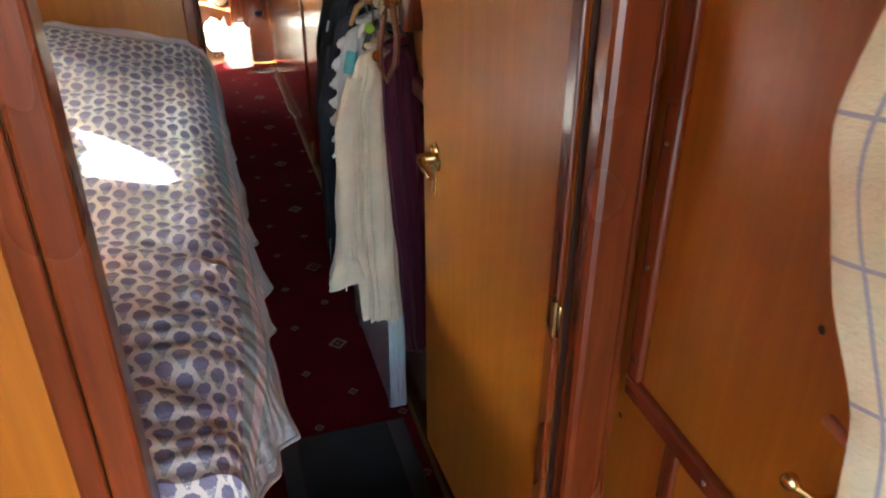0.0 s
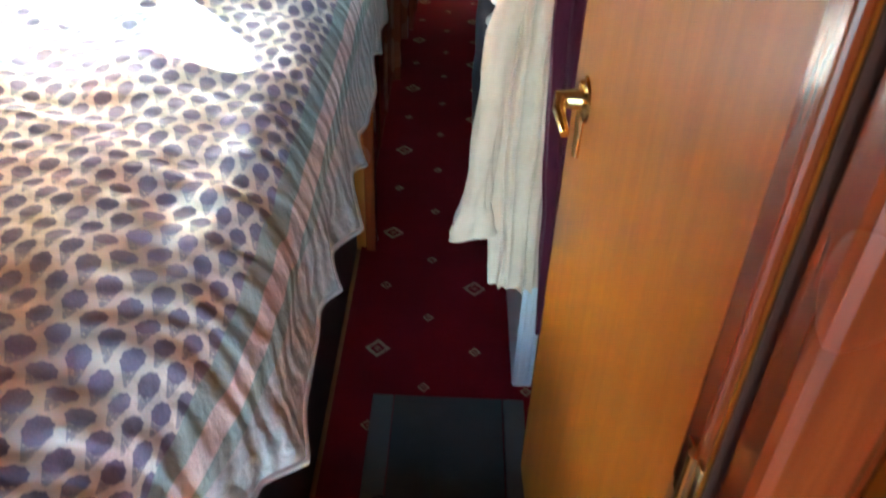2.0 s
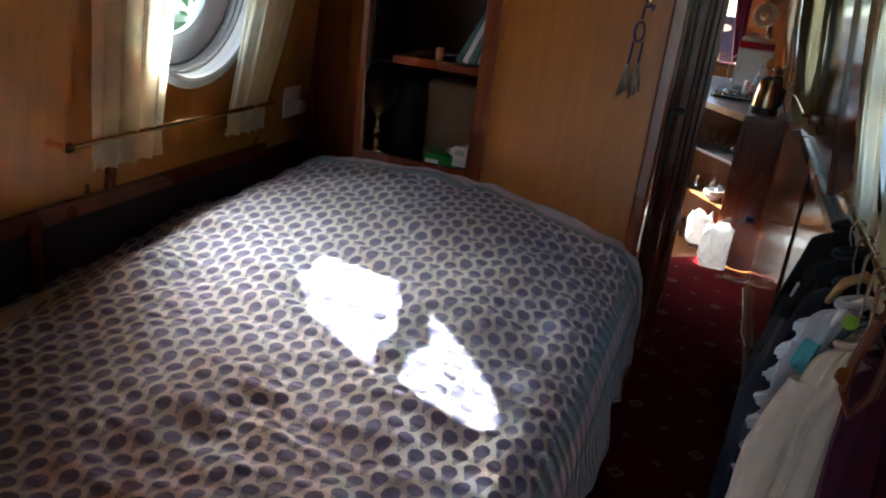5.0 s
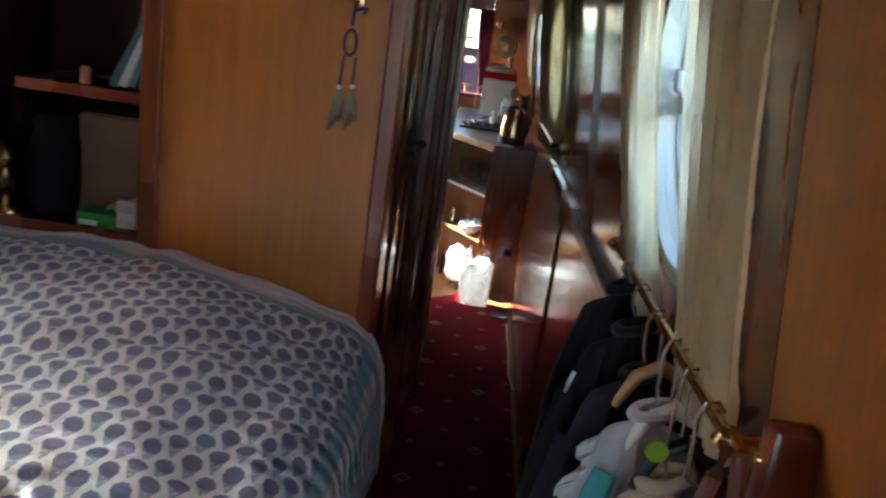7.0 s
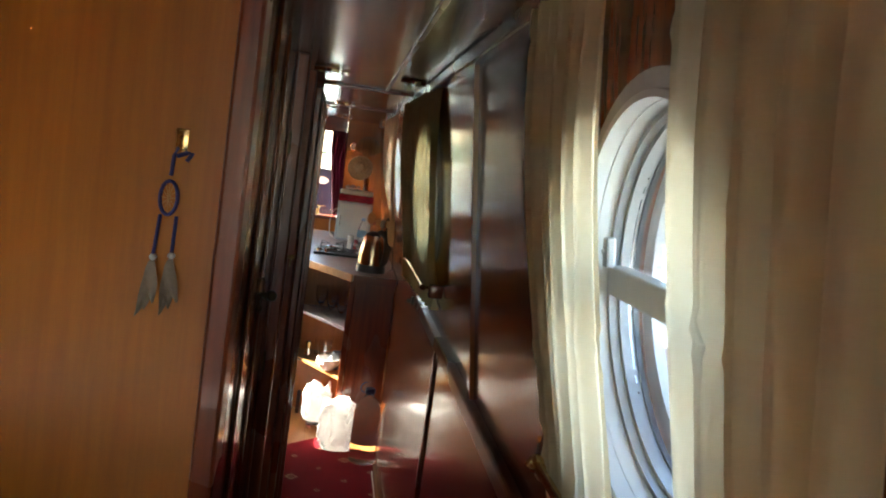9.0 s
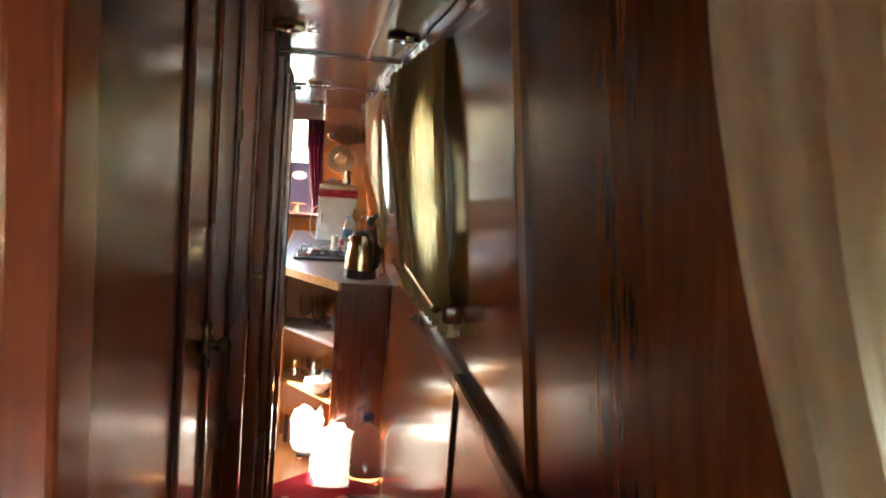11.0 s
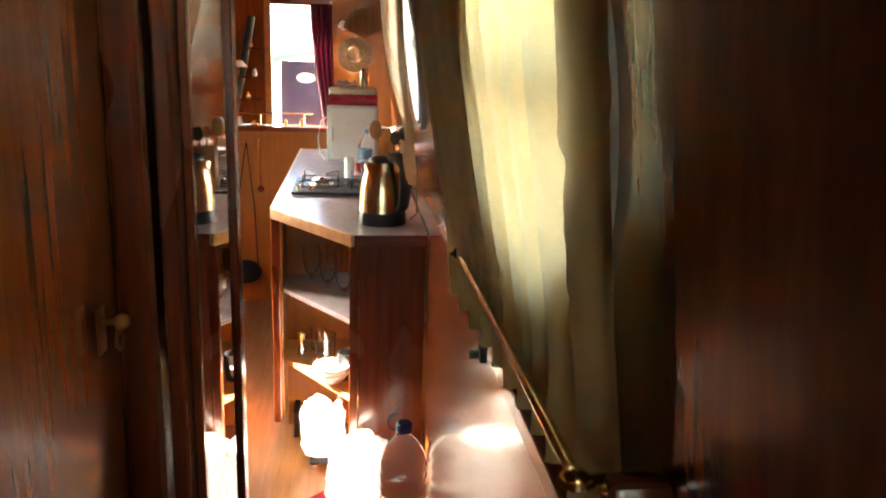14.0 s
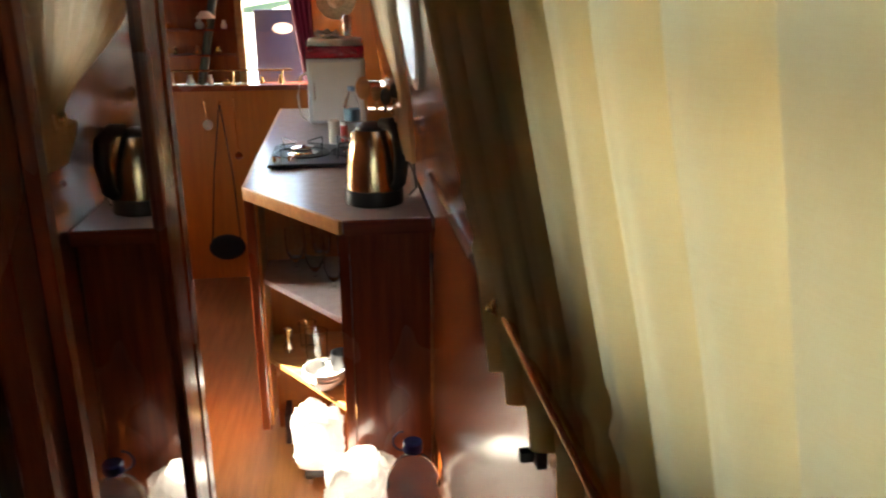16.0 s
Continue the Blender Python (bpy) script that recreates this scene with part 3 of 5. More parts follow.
ARC = [0.0]
def quilt_point(u, v):
    """u across from the wall to the hem, v along from aft to fore."""
    y = 0.515 + 1.665 * max(0.0, v - 0.03) / 0.97
    s = u * 1.30 - 0.02
    edge = 1.0
    far = smooth((v - 0.40) / 0.55)
    mid = math.exp(-((u - 0.38) / 0.33) ** 2)
    crest = 0.995 + far * (0.045 + 0.085 * mid) + 0.012 * math.sin(v * 3)
    lumps = 0.014 * wob(u * 4, v * 5) + 0.009 * wob(u * 11, v * 13, 3) + 0.005 * math.sin(v * 120 + 4 * wob(u * 3, v * 4, 8) + u * 9) * (0.55 + 0.45 * wob(u * 6, v * 6, 5))
    lumps += 0.010 * abs(wob(u * 17 + 3, v * 22)) - 0.010 * max(0.0, 0.10 - abs(wob(u * 2.2 + 9, v * 3.1))) / 0.10
    e0 = 0.93
    top = e0 * 1.045
    lift = smooth((0.86 - y) / 0.34)
    if s < e0:
        x, z = -0.54 + s * 1.045, crest + lumps
        z -= (0.10 * smooth((0.20 - s) / 0.20)) * (1 - 0.3 * v)
        z -= 0.02 * smooth((s - 0.80) / 0.13)
    else:
        t = (s - e0) / 0.17
        wave = (1.0 - abs(math.sin(v * 26 + 2.6 * wob(v * 7, 2)))) ** 0.8 * (1 + 0.6 * wob(v * 9, 5))
        if t < 1:
            a = t * math.pi / 2
            x = -0.54 + top + 0.100 * math.sin(a)
            z = crest - 0.02 - 0.115 * (1 - math.cos(a)) + lumps
        else:
            h = s - e0 - 0.17
            x = -0.54 + top + 0.100 + (0.010 + 0.026 * wave) * (h / 0.18) ** 1.2 * (1 - lift) * (1 - 0.45 * far) + 0.008 * wob(v * 14, h * 9)
            z = crest - 0.135 + lumps * 0.15 - (h * 0.80 - 0.025 * (h / 0.18) * (1 - wave)) * (1 - 0.85 * lift)
        x -= 0.05 * lift * smooth(t)
    if v < 0.03:
        y -= 0.010 * (0.03 - v) / 0.03
        z -= 2.2 * (0.03 - v)
    return Vector((x, y, z))


quilt = thing("quilt", (0, 0, 0), "block-printed cotton quilt with purple flower heads and a striped scalloped border", "quilt")
part("cover", surface(quilt_point, 130, 200, 0.008, lambda u, v: (u * 1.30 - 0.02 + 0.10, 1.665 * v)), M["quilt"], quilt)
edge_pts = [quilt_point(1.0, k / 200) for k in range(6, 201)]
part("piping", tube([(p.x, p.y, p.z) for p in edge_pts], 0.0045, 6), cloth("piping_cotton", (0.50, 0.46, 0.47), 0.9, 400, 0.0), quilt, "pale cotton binding along the scalloped hem")
edge_pts = [quilt_point(k / 80, 1.0) for k in range(2, 81)]
part("piping", tube([(p.x, p.y, p.z) for p in edge_pts], 0.0040, 6), cloth("piping_cotton_fore", (0.50, 0.46, 0.47), 0.9, 400, 0.0), quilt, "pale cotton binding")

# ---------------- cabin door at the aft end ----------------
def cabin_door():
    door = tagged(new("door_1"), "open varnished cabin door with brass lever handle and hinges", "door", "", "structure")
    door.matrix_world = pose(0.904, 0.565, 0.405, 0, 0, 92.4)
    part("leaf", box(-0.035, 0.515, -0.002, 0.024, 0.0, 1.43, 0.004), M["panel"], door)
    part("hinge_edge", box(-0.038, -0.0355, -0.002, 0.024, 0.0, 1.43), M["dark"], door)
    part("edge_trim", box(-0.035, -0.010, 0.0245, 0.034, 0.0, 1.42, 0.003), M["trim"], door)
    h = part("door_handle", lathe([(0.026, 0), (0.024, 0.003), (0.012, 0.006), (0.009, 0.034)], 24), M["brass"], door, "polished brass lever handle")
    h.matrix_basis = pose(0.445, 0.024, 0.715, -90, 0, 0)
    part("lever", tube([(0.445, 0.050, 0.715), (0.425, 0.056, 0.712), (0.385, 0.054, 0.705)], [0.009, 0.007, 0.005]), M["brass"], door)
    part("keyplate", tube([(0.445, 0.026, 0.735), (0.445, 0.026, 0.645)], [0.008, 0.005]), M["brass"], door)
    for z in (0.16, 0.70, 1.28):
        bm = box(-0.050, -0.022, 0.0345, 0.037, z - 0.024, z + 0.024, 0.001)
        tube([(-0.038, 0.037, z - 0.026), (-0.038, 0.037, z + 0.026)], 0.005, 10, bm)
        part("hinge", bm, M["brass"], door, "worn brass hinge")


cabin_door()
structure("frame_aft", box(0.884, 0.940, 0.482, 0.524, 0.326, CEIL, 0.009), M["trim"], "mahogany door post")
structure("frame_aft", box(0.941, 0.9595, 0.500, 0.545, 0.326, CEIL, 0.007), M["trim"], "mahogany door post moulding")
structure("frame_aft", box(0.915, 0.9595, 0.561, 0.600, 0.326, CEIL, 0.003), M["trim"], "mahogany door post")
structure("frame_aft", box(0.346, 0.384, 0.455, 0.509, 0.0, CEIL, 0.006), M["trim"], "mahogany door post")
structure("frame_aft", box(0.318, 0.345, 0.450, 0.467, 0.0, CEIL, 0.005), M["trim"], "mahogany door post moulding")
structure("trim", box(0.948, 0.9598, 0.450, 0.476, 1.04, 1.84, 0.004), M["trim"], "mahogany beading with brass screws")
structure("trim", box(0.948, 0.9598, -0.60, 0.476, 1.010, 1.0395, 0.004), M["trim_y"], "mahogany beading")
structure("trim", box(0.950, 0.9598, 0.355, 0.380, 0.33, 1.009, 0.004), M["trim"], "mahogany beading")
structure("wall_lining_aft", box(0.960, 0.9715, -0.60, 0.560, 0.33, 1.84), M["panel"], "honey-coloured aft side panelling")

# ---------------- bulkhead cupboard ----------------
def cupboard():
    c = thing("cupboard", (0, 2.195, 0), "open recessed cupboard in the bulkhead with one shelf, inside coloured dark for its shade", "cupboard")
    # back and sides near black: the cupboard's inner shade is in their colour
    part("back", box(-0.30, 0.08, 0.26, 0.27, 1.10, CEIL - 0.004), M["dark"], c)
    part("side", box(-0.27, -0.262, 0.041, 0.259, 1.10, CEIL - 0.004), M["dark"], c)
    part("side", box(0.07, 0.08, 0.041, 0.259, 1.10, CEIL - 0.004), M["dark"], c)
    part("bottom", box(-0.261, 0.069, 0.0, 0.259, 1.10, 1.128, 0.003), M["trim_x"], c)
    part("shelf", box(-0.19, 0.07, 0.01, 0.20, 1.372, 1.394, 0.003), M["trim_x"], c)
    part("frame", box(0.048, 0.085, -0.014, -0.001, 1.10, CEIL - 0.004, 0.004), M["trim"], c)
    part("frame", box(-0.272, -0.252, -0.010, -0.001, 1.10, CEIL - 0.004, 0.004), M["trim"], c)
    part("sill", box(-0.251, 0.047, -0.014, -0.001, 1.10, 1.140, 0.004), M["trim_x"], c)


cupboard()
structure("frame_corridor", box(0.4685, 0.500, 2.176, 2.244, 0.0, CEIL, 0.005), M["trim"], "mahogany corner post")

# ---------------- corridor panelling ----------------
for y in (2.30, 2.345, 2.83, 3.09, 3.40, 3.475):
    structure("trim", box(0.4505, 0.458, y - 0.008, y + 0.008, 0.0, CEIL, 0.003), M["trim"])
structure("frame_heads", box(0.4505, 0.488, 3.415, 3.450, 0.0, CEIL, 0.006), M["trim"], "mahogany door frame")
structure("frame_heads", box(0.4505, 0.488, 3.875, 3.915, 0.0, CEIL, 0.006), M["trim"], "mahogany door frame")
structure("frame_galley", box(0.40, 0.488, 4.622, 4.67, 0.0, CEIL, 0.006), M["trim"], "mahogany door post")


def mirror_door():
    d = tagged(new("door_2"), "dark varnished galley door folded back, with a tall mirror", "door", "", "structure")
    d.matrix_world = pose(0.489, 3.94, 0.03, 0, 0, 0)
    part("leaf", box(0.0, 0.022, 0.0, 0.56, 0.0, 1.79, 0.004), M["trim"], d)
    part("mirror", box(0.0225, 0.026, 0.07, 0.42, 0.10, 1.72), M["mirror"], d, "tall mirror")
    part("mirror_frame", box(0.0225, 0.034, 0.045, 0.068, 0.075, 1.75, 0.003), M["trim"], d)
    part("mirror_frame", box(0.0225, 0.034, 0.422, 0.450, 0.075, 1.75, 0.003), M["trim"], d)
    part("mirror_frame", box(0.0225, 0.034, 0.069, 0.421, 0.075, 0.098, 0.003), M["trim"], d)
    part("mirror_frame", box(0.0225, 0.034, 0.069, 0.421, 1.722, 1.75, 0.003), M["trim"], d)


mirror_door()

# starboard battens
structure("trim", prism([(0, 0), (0, 0.03), (0.012, 0.03), (0.012, 0)], 0, 0.78, 0.001), M["panel_red"]).matrix_world = Matrix.Translation((0.952, 2.825, 1.10)) @ Euler((0, -math.atan(0.128), 0)).to_matrix().to_4x4()
structure("trim", box(0.964, 0.9715, 3.54, 3.565, 0.0, 1.078, 0.003), M["trim"])
structure("cornice", box(0.845, 0.885, 0.602, 7.69, CEIL - 0.035, CEIL - 0.001, 0.006), M["trim_y"], "dark mahogany cornice")
structure("trim", box(0.735, 0.745, 0.62, 4.24, CEIL - 0.006, CEIL - 0.0005, 0.001), M["trim_y"])
structure("trim", box(0.45, 0.845, 4.25, 4.275, CEIL - 0.010, CEIL - 0.0005, 0.002), M["trim_x"])
structure("trim", box(-0.45, 0.845, 5.6, 5.625, CEIL - 0.010, CEIL - 0.0005, 0.002), M["trim_x"])

# ---------------- galley unit ----------------
def galley_unit():
    g = thing("galley_unit", (0, 0, 0), "mahogany galley base unit with an open shelved corner", "cabinet")
    # darker trim wood stands in for the shade on this aft-facing panel
    part("end_panel", box(0.752, 0.968, 5.40, 5.422, 0.02, 0.932, 0.003), M["trim"], g)
    part("corner_post", box(0.722, 0.751, 5.395, 5.425, 0.0, 0.932, 0.004), M["trim"], g)
    part("corner_post", box(0.432, 0.462, 5.815, 5.845, 0.11, 0.932, 0.004), M["trim"], g)
    part("front", box(0.452, 0.470, 5.846, 7.48, 0.11, 0.932, 0.003), M["panel"], g)
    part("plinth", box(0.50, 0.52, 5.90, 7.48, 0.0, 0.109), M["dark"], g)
    part("back", box(0.471, 0.966, 6.02, 6.035, 0.0, 0.932), M["panel"], g, "orange varnished back board")
    for z in (0.375, 0.655):
        part("shelf", prism([(0.753, 5.425), (0.966, 5.425), (0.966, 6.018), (0.474, 6.018), (0.474, 5.83)], z - 0.018, z, 0.002), M["worktop"] if z > 0.5 else M["edge"], g, "pale laminate shelf" if z > 0.5 else "")
    top = thing("worktop", (0, 0, 0), "pale laminate worktop with an oak edge and a cut corner", "worktop")
    pts = [(0.735, 5.372), (0.968, 5.372), (0.968, 7.50), (0.445, 7.50), (0.445, 5.79)]
    part("top", prism(pts, 0.938, 0.970), M["worktop"], top, "", False)
    def strip(a, b):
        A, B = Vector((*a, 0)), Vector((*b, 0))
        d = (B - A).normalized()
        n = Vector((d.y, -d.x, 0))
        if n.dot(Vector((0.7, 6.4, 0)) - A) > 0:
            n = -n
        q = [A, B, B + n * 0.012, A + n * 0.012]
        part("edging", prism([(p.x, p.y) for p in q], 0.932, 0.9715, 0.002), M["edge"], top, "", False)
    strip((0.445, 7.50), (0.445, 5.79))
    strip((0.445, 5.79), (0.735, 5.372))
    q = box(0.736, 0.968, 5.360, 5.3715, 0.932, 0.9715, 0.002)
    part("edging", q, M["trim_x"], top, "", False)


galley_unit()


def hob():
    h = thing("gas_hob", (0.49, 6.04, 0.9722), "black two-burner gas hob with wire pan stands", "hob")
    part("plate", box(0.0, 0.42, 0.0, 0.36, 0.0, 0.012, 0.004), plain("hob_enamel", (0.012, 0.012, 0.013), 0.45), h)
    for cx in (0.11, 0.31):
        b = part("burner", lathe([(0.055, 0.012), (0.055, 0.016), (0.035, 0.018), (0.035, 0.030), (0.040, 0.031), (0.040, 0.036), (0.02, 0.040)], 24, None, (cx, 0.19, 0)), M["chrome"], h)
        bm = bmesh.new()
        for k in range(4):
            a = math.pi / 4 + k * math.pi / 2
            c, s = math.cos(a), math.sin(a)
            tube([(cx + 0.10 * c, 0.19 + 0.10 * s, 0.012), (cx + 0.10 * c, 0.19 + 0.10 * s, 0.058), (cx + 0.03 * c, 0.19 + 0.03 * s, 0.052)], 0.003, 6, bm)
        ringp = [(cx + 0.10 * math.cos(i * math.pi / 12), 0.19 + 0.10 * math.sin(i * math.pi / 12), 0.015) for i in range(25)]
        tube(ringp, 0.003, 6, bm)
        part("pan_stand", bm, M["plastic_black"], h)
    bm = bmesh.new()
    for k in range(6):
        x = 0.235 + k * 0.030
        tube([(x, 0.060, 0.013), (x, 0.060, 0.050), (x, 0.320, 0.050), (x, 0.320, 0.013)], 0.0028, 6, bm)
    part("grille", bm, M["plastic_black"], h, "black wire grille over the right burner")
    for k in range(2):
        part("knob", lathe([(0.016, 0.012), (0.015, 0.03), (0.012, 0.033)], 18, None, (0.03 + 0.05 * k, 0.04, 0)), M["chrome"], h)


hob()


def kettle():
    k = thing("kettle", (0.828, 5.56, 0.9722), "brushed steel electric kettle tinted for warm reflections, with black lid, handle and base", "kettle", turn=-46)
    part("base", lathe([(0.083, 0), (0.084, 0.006), (0.082, 0.040), (0.079, 0.042)], 36), M["plastic_black"], k)
    # bronze tint carries the cabin's warm reflections on plain steel
    part("body", lathe([(0.079, 0.042), (0.078, 0.07), (0.074, 0.12), (0.064, 0.17), (0.052, 0.198), (0.047, 0.205)], 40), plain("steel_warm_reflection", (0.66, 0.52, 0.34), 0.24, 1.0, 0.10, 30, 0.02), k, "brushed steel body, warm reflections put into its tint")
    part("lid", lathe([(0.048, 0.205), (0.046, 0.213), (0.030, 0.222), (0.010, 0.226)], 30), M["plastic_black"], k)
    part("handle", tube([(0.035, 0, 0.222), (0.07, 0, 0.225), (0.10, 0, 0.20), (0.108, 0, 0.14), (0.098, 0, 0.07), (0.08, 0, 0.05)], [0.016, 0.020, 0.022, 0.021, 0.018, 0.014], 14), M["plastic_black"], k)
    part("spout", tube([(-0.055, 0, 0.16), (-0.072, 0, 0.19)], [0.02, 0.012], 12), M["steel"], k)


kettle()


def bottle_big():
    b = thing("water_bottle", (0.895, 5.20, 0.0105), "large clear plastic water bottle with a blue cap and carrying loop", "bottle")
    prof = [(0.060, 0.0), (0.072, 0.006)]
    for i in range(18):
        z = 0.02 + i * 0.0135
        prof.append((0.074 - (0.004 if i % 3 == 1 else 0.0), z))
    prof += [(0.073, 0.27), (0.066, 0.30), (0.050, 0.33), (0.030, 0.352), (0.021, 0.36), (0.021, 0.372)]
    part("body", lathe(prof, 32), M["pet"], b, "", True)
    part("cap", lathe([(0.026, 0.372), (0.027, 0.376), (0.026, 0.396), (0.022, 0.400)], 28), M["blue_cap"], b, "blue screw cap")
    part("loop", tube([(-0.024 - 0.028 * math.sin(i * math.pi / 12), 0.0, 0.385 + 0.028 * (1 - math.cos(i * math.pi / 12)) - 0.012) for i in range(13)], 0.003, 8), M["blue_cap"], b, "blue carrying loop")


bottle_big()


def bag(name, at, w, d, h, mat, label, seed):
    t = thing(name, at, label, "bag")
    bm = bmesh.new()
    bmesh.ops.create_icosphere(bm, subdivisions=5, radius=1.0)
    for v in bm.verts:
        n = v.co.normalized()
        p = Vector((math.copysign(abs(n.x) ** 0.6, n.x) * w, math.copysign(abs(n.y) ** 0.6, n.y) * d, (math.copysign(abs(n.z) ** 0.6, n.z) + 0.95) * h / 1.95))
        k = 1 + 0.16 * wob(n.x * 2.2, n.y * 2.2, n.z * 2.2 + seed) + 0.20 * abs(wob(n.x * 5, n.y * 5, n.z * 4 + seed)) - 0.16 * abs(wob(n.x * 11, n.y * 11, n.z * 9 + seed))
        p.x *= k
        p.y *= k
        p.z = max(0.0, p.z * (1 + 0.20 * wob(n.x * 2.4, n.y * 2.4, seed) + 0.05 * wob(n.x * 6, n.y * 6, seed + 4)))
        v.co = p
    part("sack", bm, mat, t)
    return t


M["bag"] = cloth("white_carrier_bag", (0.92, 0.91, 0.89), 0.5, 200, 0.42)
bag("carrier_bag", (0.755, 5.345, 0.0105), 0.105, 0.070, 0.27, M["bag"], "crumpled white plastic carrier bag standing on the carpet", 3)
bag("carrier_bag", (0.625, 5.70, 0.036), 0.080, 0.06, 0.22, M["bag"], "white plastic bag under the corner shelves", 9)

bs = thing("boot_scraper", (0.625, 5.66, 0.0), "small black metal stand with two round feet under the white bag", "stand")
part("plate", box(-0.05, 0.05, -0.02, 0.06, 0.024, 0.034, 0.003), M["plastic_black"], bs)
for a in (-0.032, 0.030):
    part("foot", lathe([(0.014, 0.0), (0.017, 0.004), (0.015, 0.020), (0.010, 0.0235)], 18, None, (a, -0.004, 0)), M["steel"], bs)

# ---------------- clothes ----------------
def garment(y, left, right, z_top, z_bot, thick, mat, label, seed, sleeve=None, extra=None, folds=5):
    """Clothes on a hanger. left and right: (height, x) down the two sides; sleeve: points down its middle with radii."""
    t = thing("garment", (0, y, 0), label, "clothes", "clothes on the rail")

    def side(rows, z):
        for (za, xa), (zb, xb) in zip(rows, rows[1:]):
            if z >= zb or (zb, xb) == rows[-1]:
                k = min(1.0, max(0.0, (za - z) / (za - zb)))
                return xa + (xb - xa) * (k * k * (3 - 2 * k) * 0.4 + 0.6 * k)
        return rows[-1][1]

    def fn(u, v):
        a = 2 * math.pi * u
        z = z_top + (z_bot - z_top) * v
        c, s = math.cos(a), math.sin(a)
        xl, xr = side(left, z), side(right, z)
        neck = smooth(v / 0.05)
        cx, hw = (xl + xr) / 2, (xr - xl) / 2
        d = thick * (0.35 + 0.65 * smooth(v / 0.12)) * (1 + 0.35 * v)
        ph = c * folds * 1.6 + 1.8 * wob(c * 1.7, seed, v * 0.9) + (0 if s > 0 else 1.3)
        ridge = (1 - abs(math.sin(ph))) ** 1.3 - 0.4
        soft = smooth(v / 0.22)
        pull = wob(c * 3 + v * 2.5, v * 3.5 + s, seed + 9)
        p = Vector((cx + hw * c * (0.25 + 0.75 * neck), d * s * (0.25 + 0.75 * neck) + 0.016 * ridge * soft * (abs(s) ** 0.4) * (1 if s > 0 else -1) + 0.010 * pull * (1 - 0.4 * v), z))
        p.x += (0.006 * wob(v * 7, seed, c) + 0.008 * ridge * soft * c)
        p.z += 0.022 * wob(c * 2.2, s * 1.5, seed + 5) * v - 0.012 * abs(c) * (1 - smooth(v / 0.06))
        p.y += 0.018 * wob(v * 2.2, seed, 3)
        return p
    part("body", surface(fn, 110, 76), mat, t)
    if sleeve:
        def arm(u, v):
            k = v * (len(sleeve) - 1)
            i = min(int(k), len(sleeve) - 2)
            f = k - i
            a0, a1 = sleeve[i], sleeve[i + 1]
            x, yy, z, r = (a0[q] + (a1[q] - a0[q]) * f for q in range(4))
            a = 2 * math.pi * u
            rr = r * (1 + 0.20 * math.sin(3 * a + 5 * v + seed) * v + 0.22 * wob(math.cos(a) * 2, math.sin(a) * 2 + seed, v * 8))
            return Vector((x + rr * math.cos(a), yy + 0.62 * rr * math.sin(a), z + 0.012 * math.cos(a + 0.6) * v))
        part("sleeve", surface(arm, 40, 48), mat, t)
    xn = (left[0][1] + right[0][1]) / 2
    part("collar", tube([(xn + 0.022 * math.cos(k * math.pi / 8), 0.016 * math.sin(k * math.pi / 8), z_top - 0.008 + 0.007 * math.cos(k * math.pi / 8)) for k in range(17)], 0.0075, 8), mat, t)
    bm = tube([(xn, 0, z_top + 0.0), (0.872, 0, z_top + 0.02), (0.870, 0, 1.285), (0.875, 0, 1.2985), (0.884, 0, 1.3005), (0.891, 0, 1.292)], 0.0022, 8)
    part("hook", bm, M["steel"], t)
    if extra:
        extra(t, fn)
    return t


def piping(mat, u, label):
    """A narrow strip sewn down a garment."""
    def add(t, fn):
        rows = [fn(u, k / 40) for k in range(4, 39)]
        part("piping", tube([(p.x - 0.003, p.y - 0.003, p.z) for p in rows], 0.0028, 6), mat, t, label)
    return add


def pocket(t, fn):
    part("pocket", surface(lambda a, b: fn(0.58 + 0.09 * a, 0.10 + 0.07 * b) + Vector((-0.002, -0.006, 0)), 8, 8, 0.002), C["teal"], t, "teal cloth patch")
    rows = [fn(0.52 + 0.006 * math.sin(k * 1.1), 0.06 + k * 0.012) for k in range(34)]
    part("ruffle", surface(lambda a, b: rows[min(33, int(a * 33))] + Vector((-0.012 * b * (1 + 0.8 * math.sin(a * 40)), -0.012 * b + 0.006 * math.sin(a * 52), -0.004 * b)), 66, 4, 0.001), C["white"], t, "white ruffled edge")


def laces(t, fn):
    for k in range(3):
        part("cord", tube([(0.775 + 0.006 * k, -0.03, 0.60), (0.771 + 0.009 * k, -0.034, 0.54), (0.777 + 0.008 * k, -0.03, 0.475 - 0.012 * k)], 0.0022, 6), C["white"], t, "white hanging cord")


C = {n: cloth("cloth_" + n, c, 0.95, 500, 0.0, 0.18) for n, c in dict(
    burgundy=(0.085, 0.008, 0.030), cream=(0.72, 0.56, 0.42), grey=(0.50, 0.48, 0.50), black=(0.008, 0.0075, 0.009),
    navy=(0.013, 0.012, 0.022), teal=(0.10, 0.36, 0.40), white=(0.70, 0.70, 0.72), pink=(0.50, 0.42, 0.42)).items()}

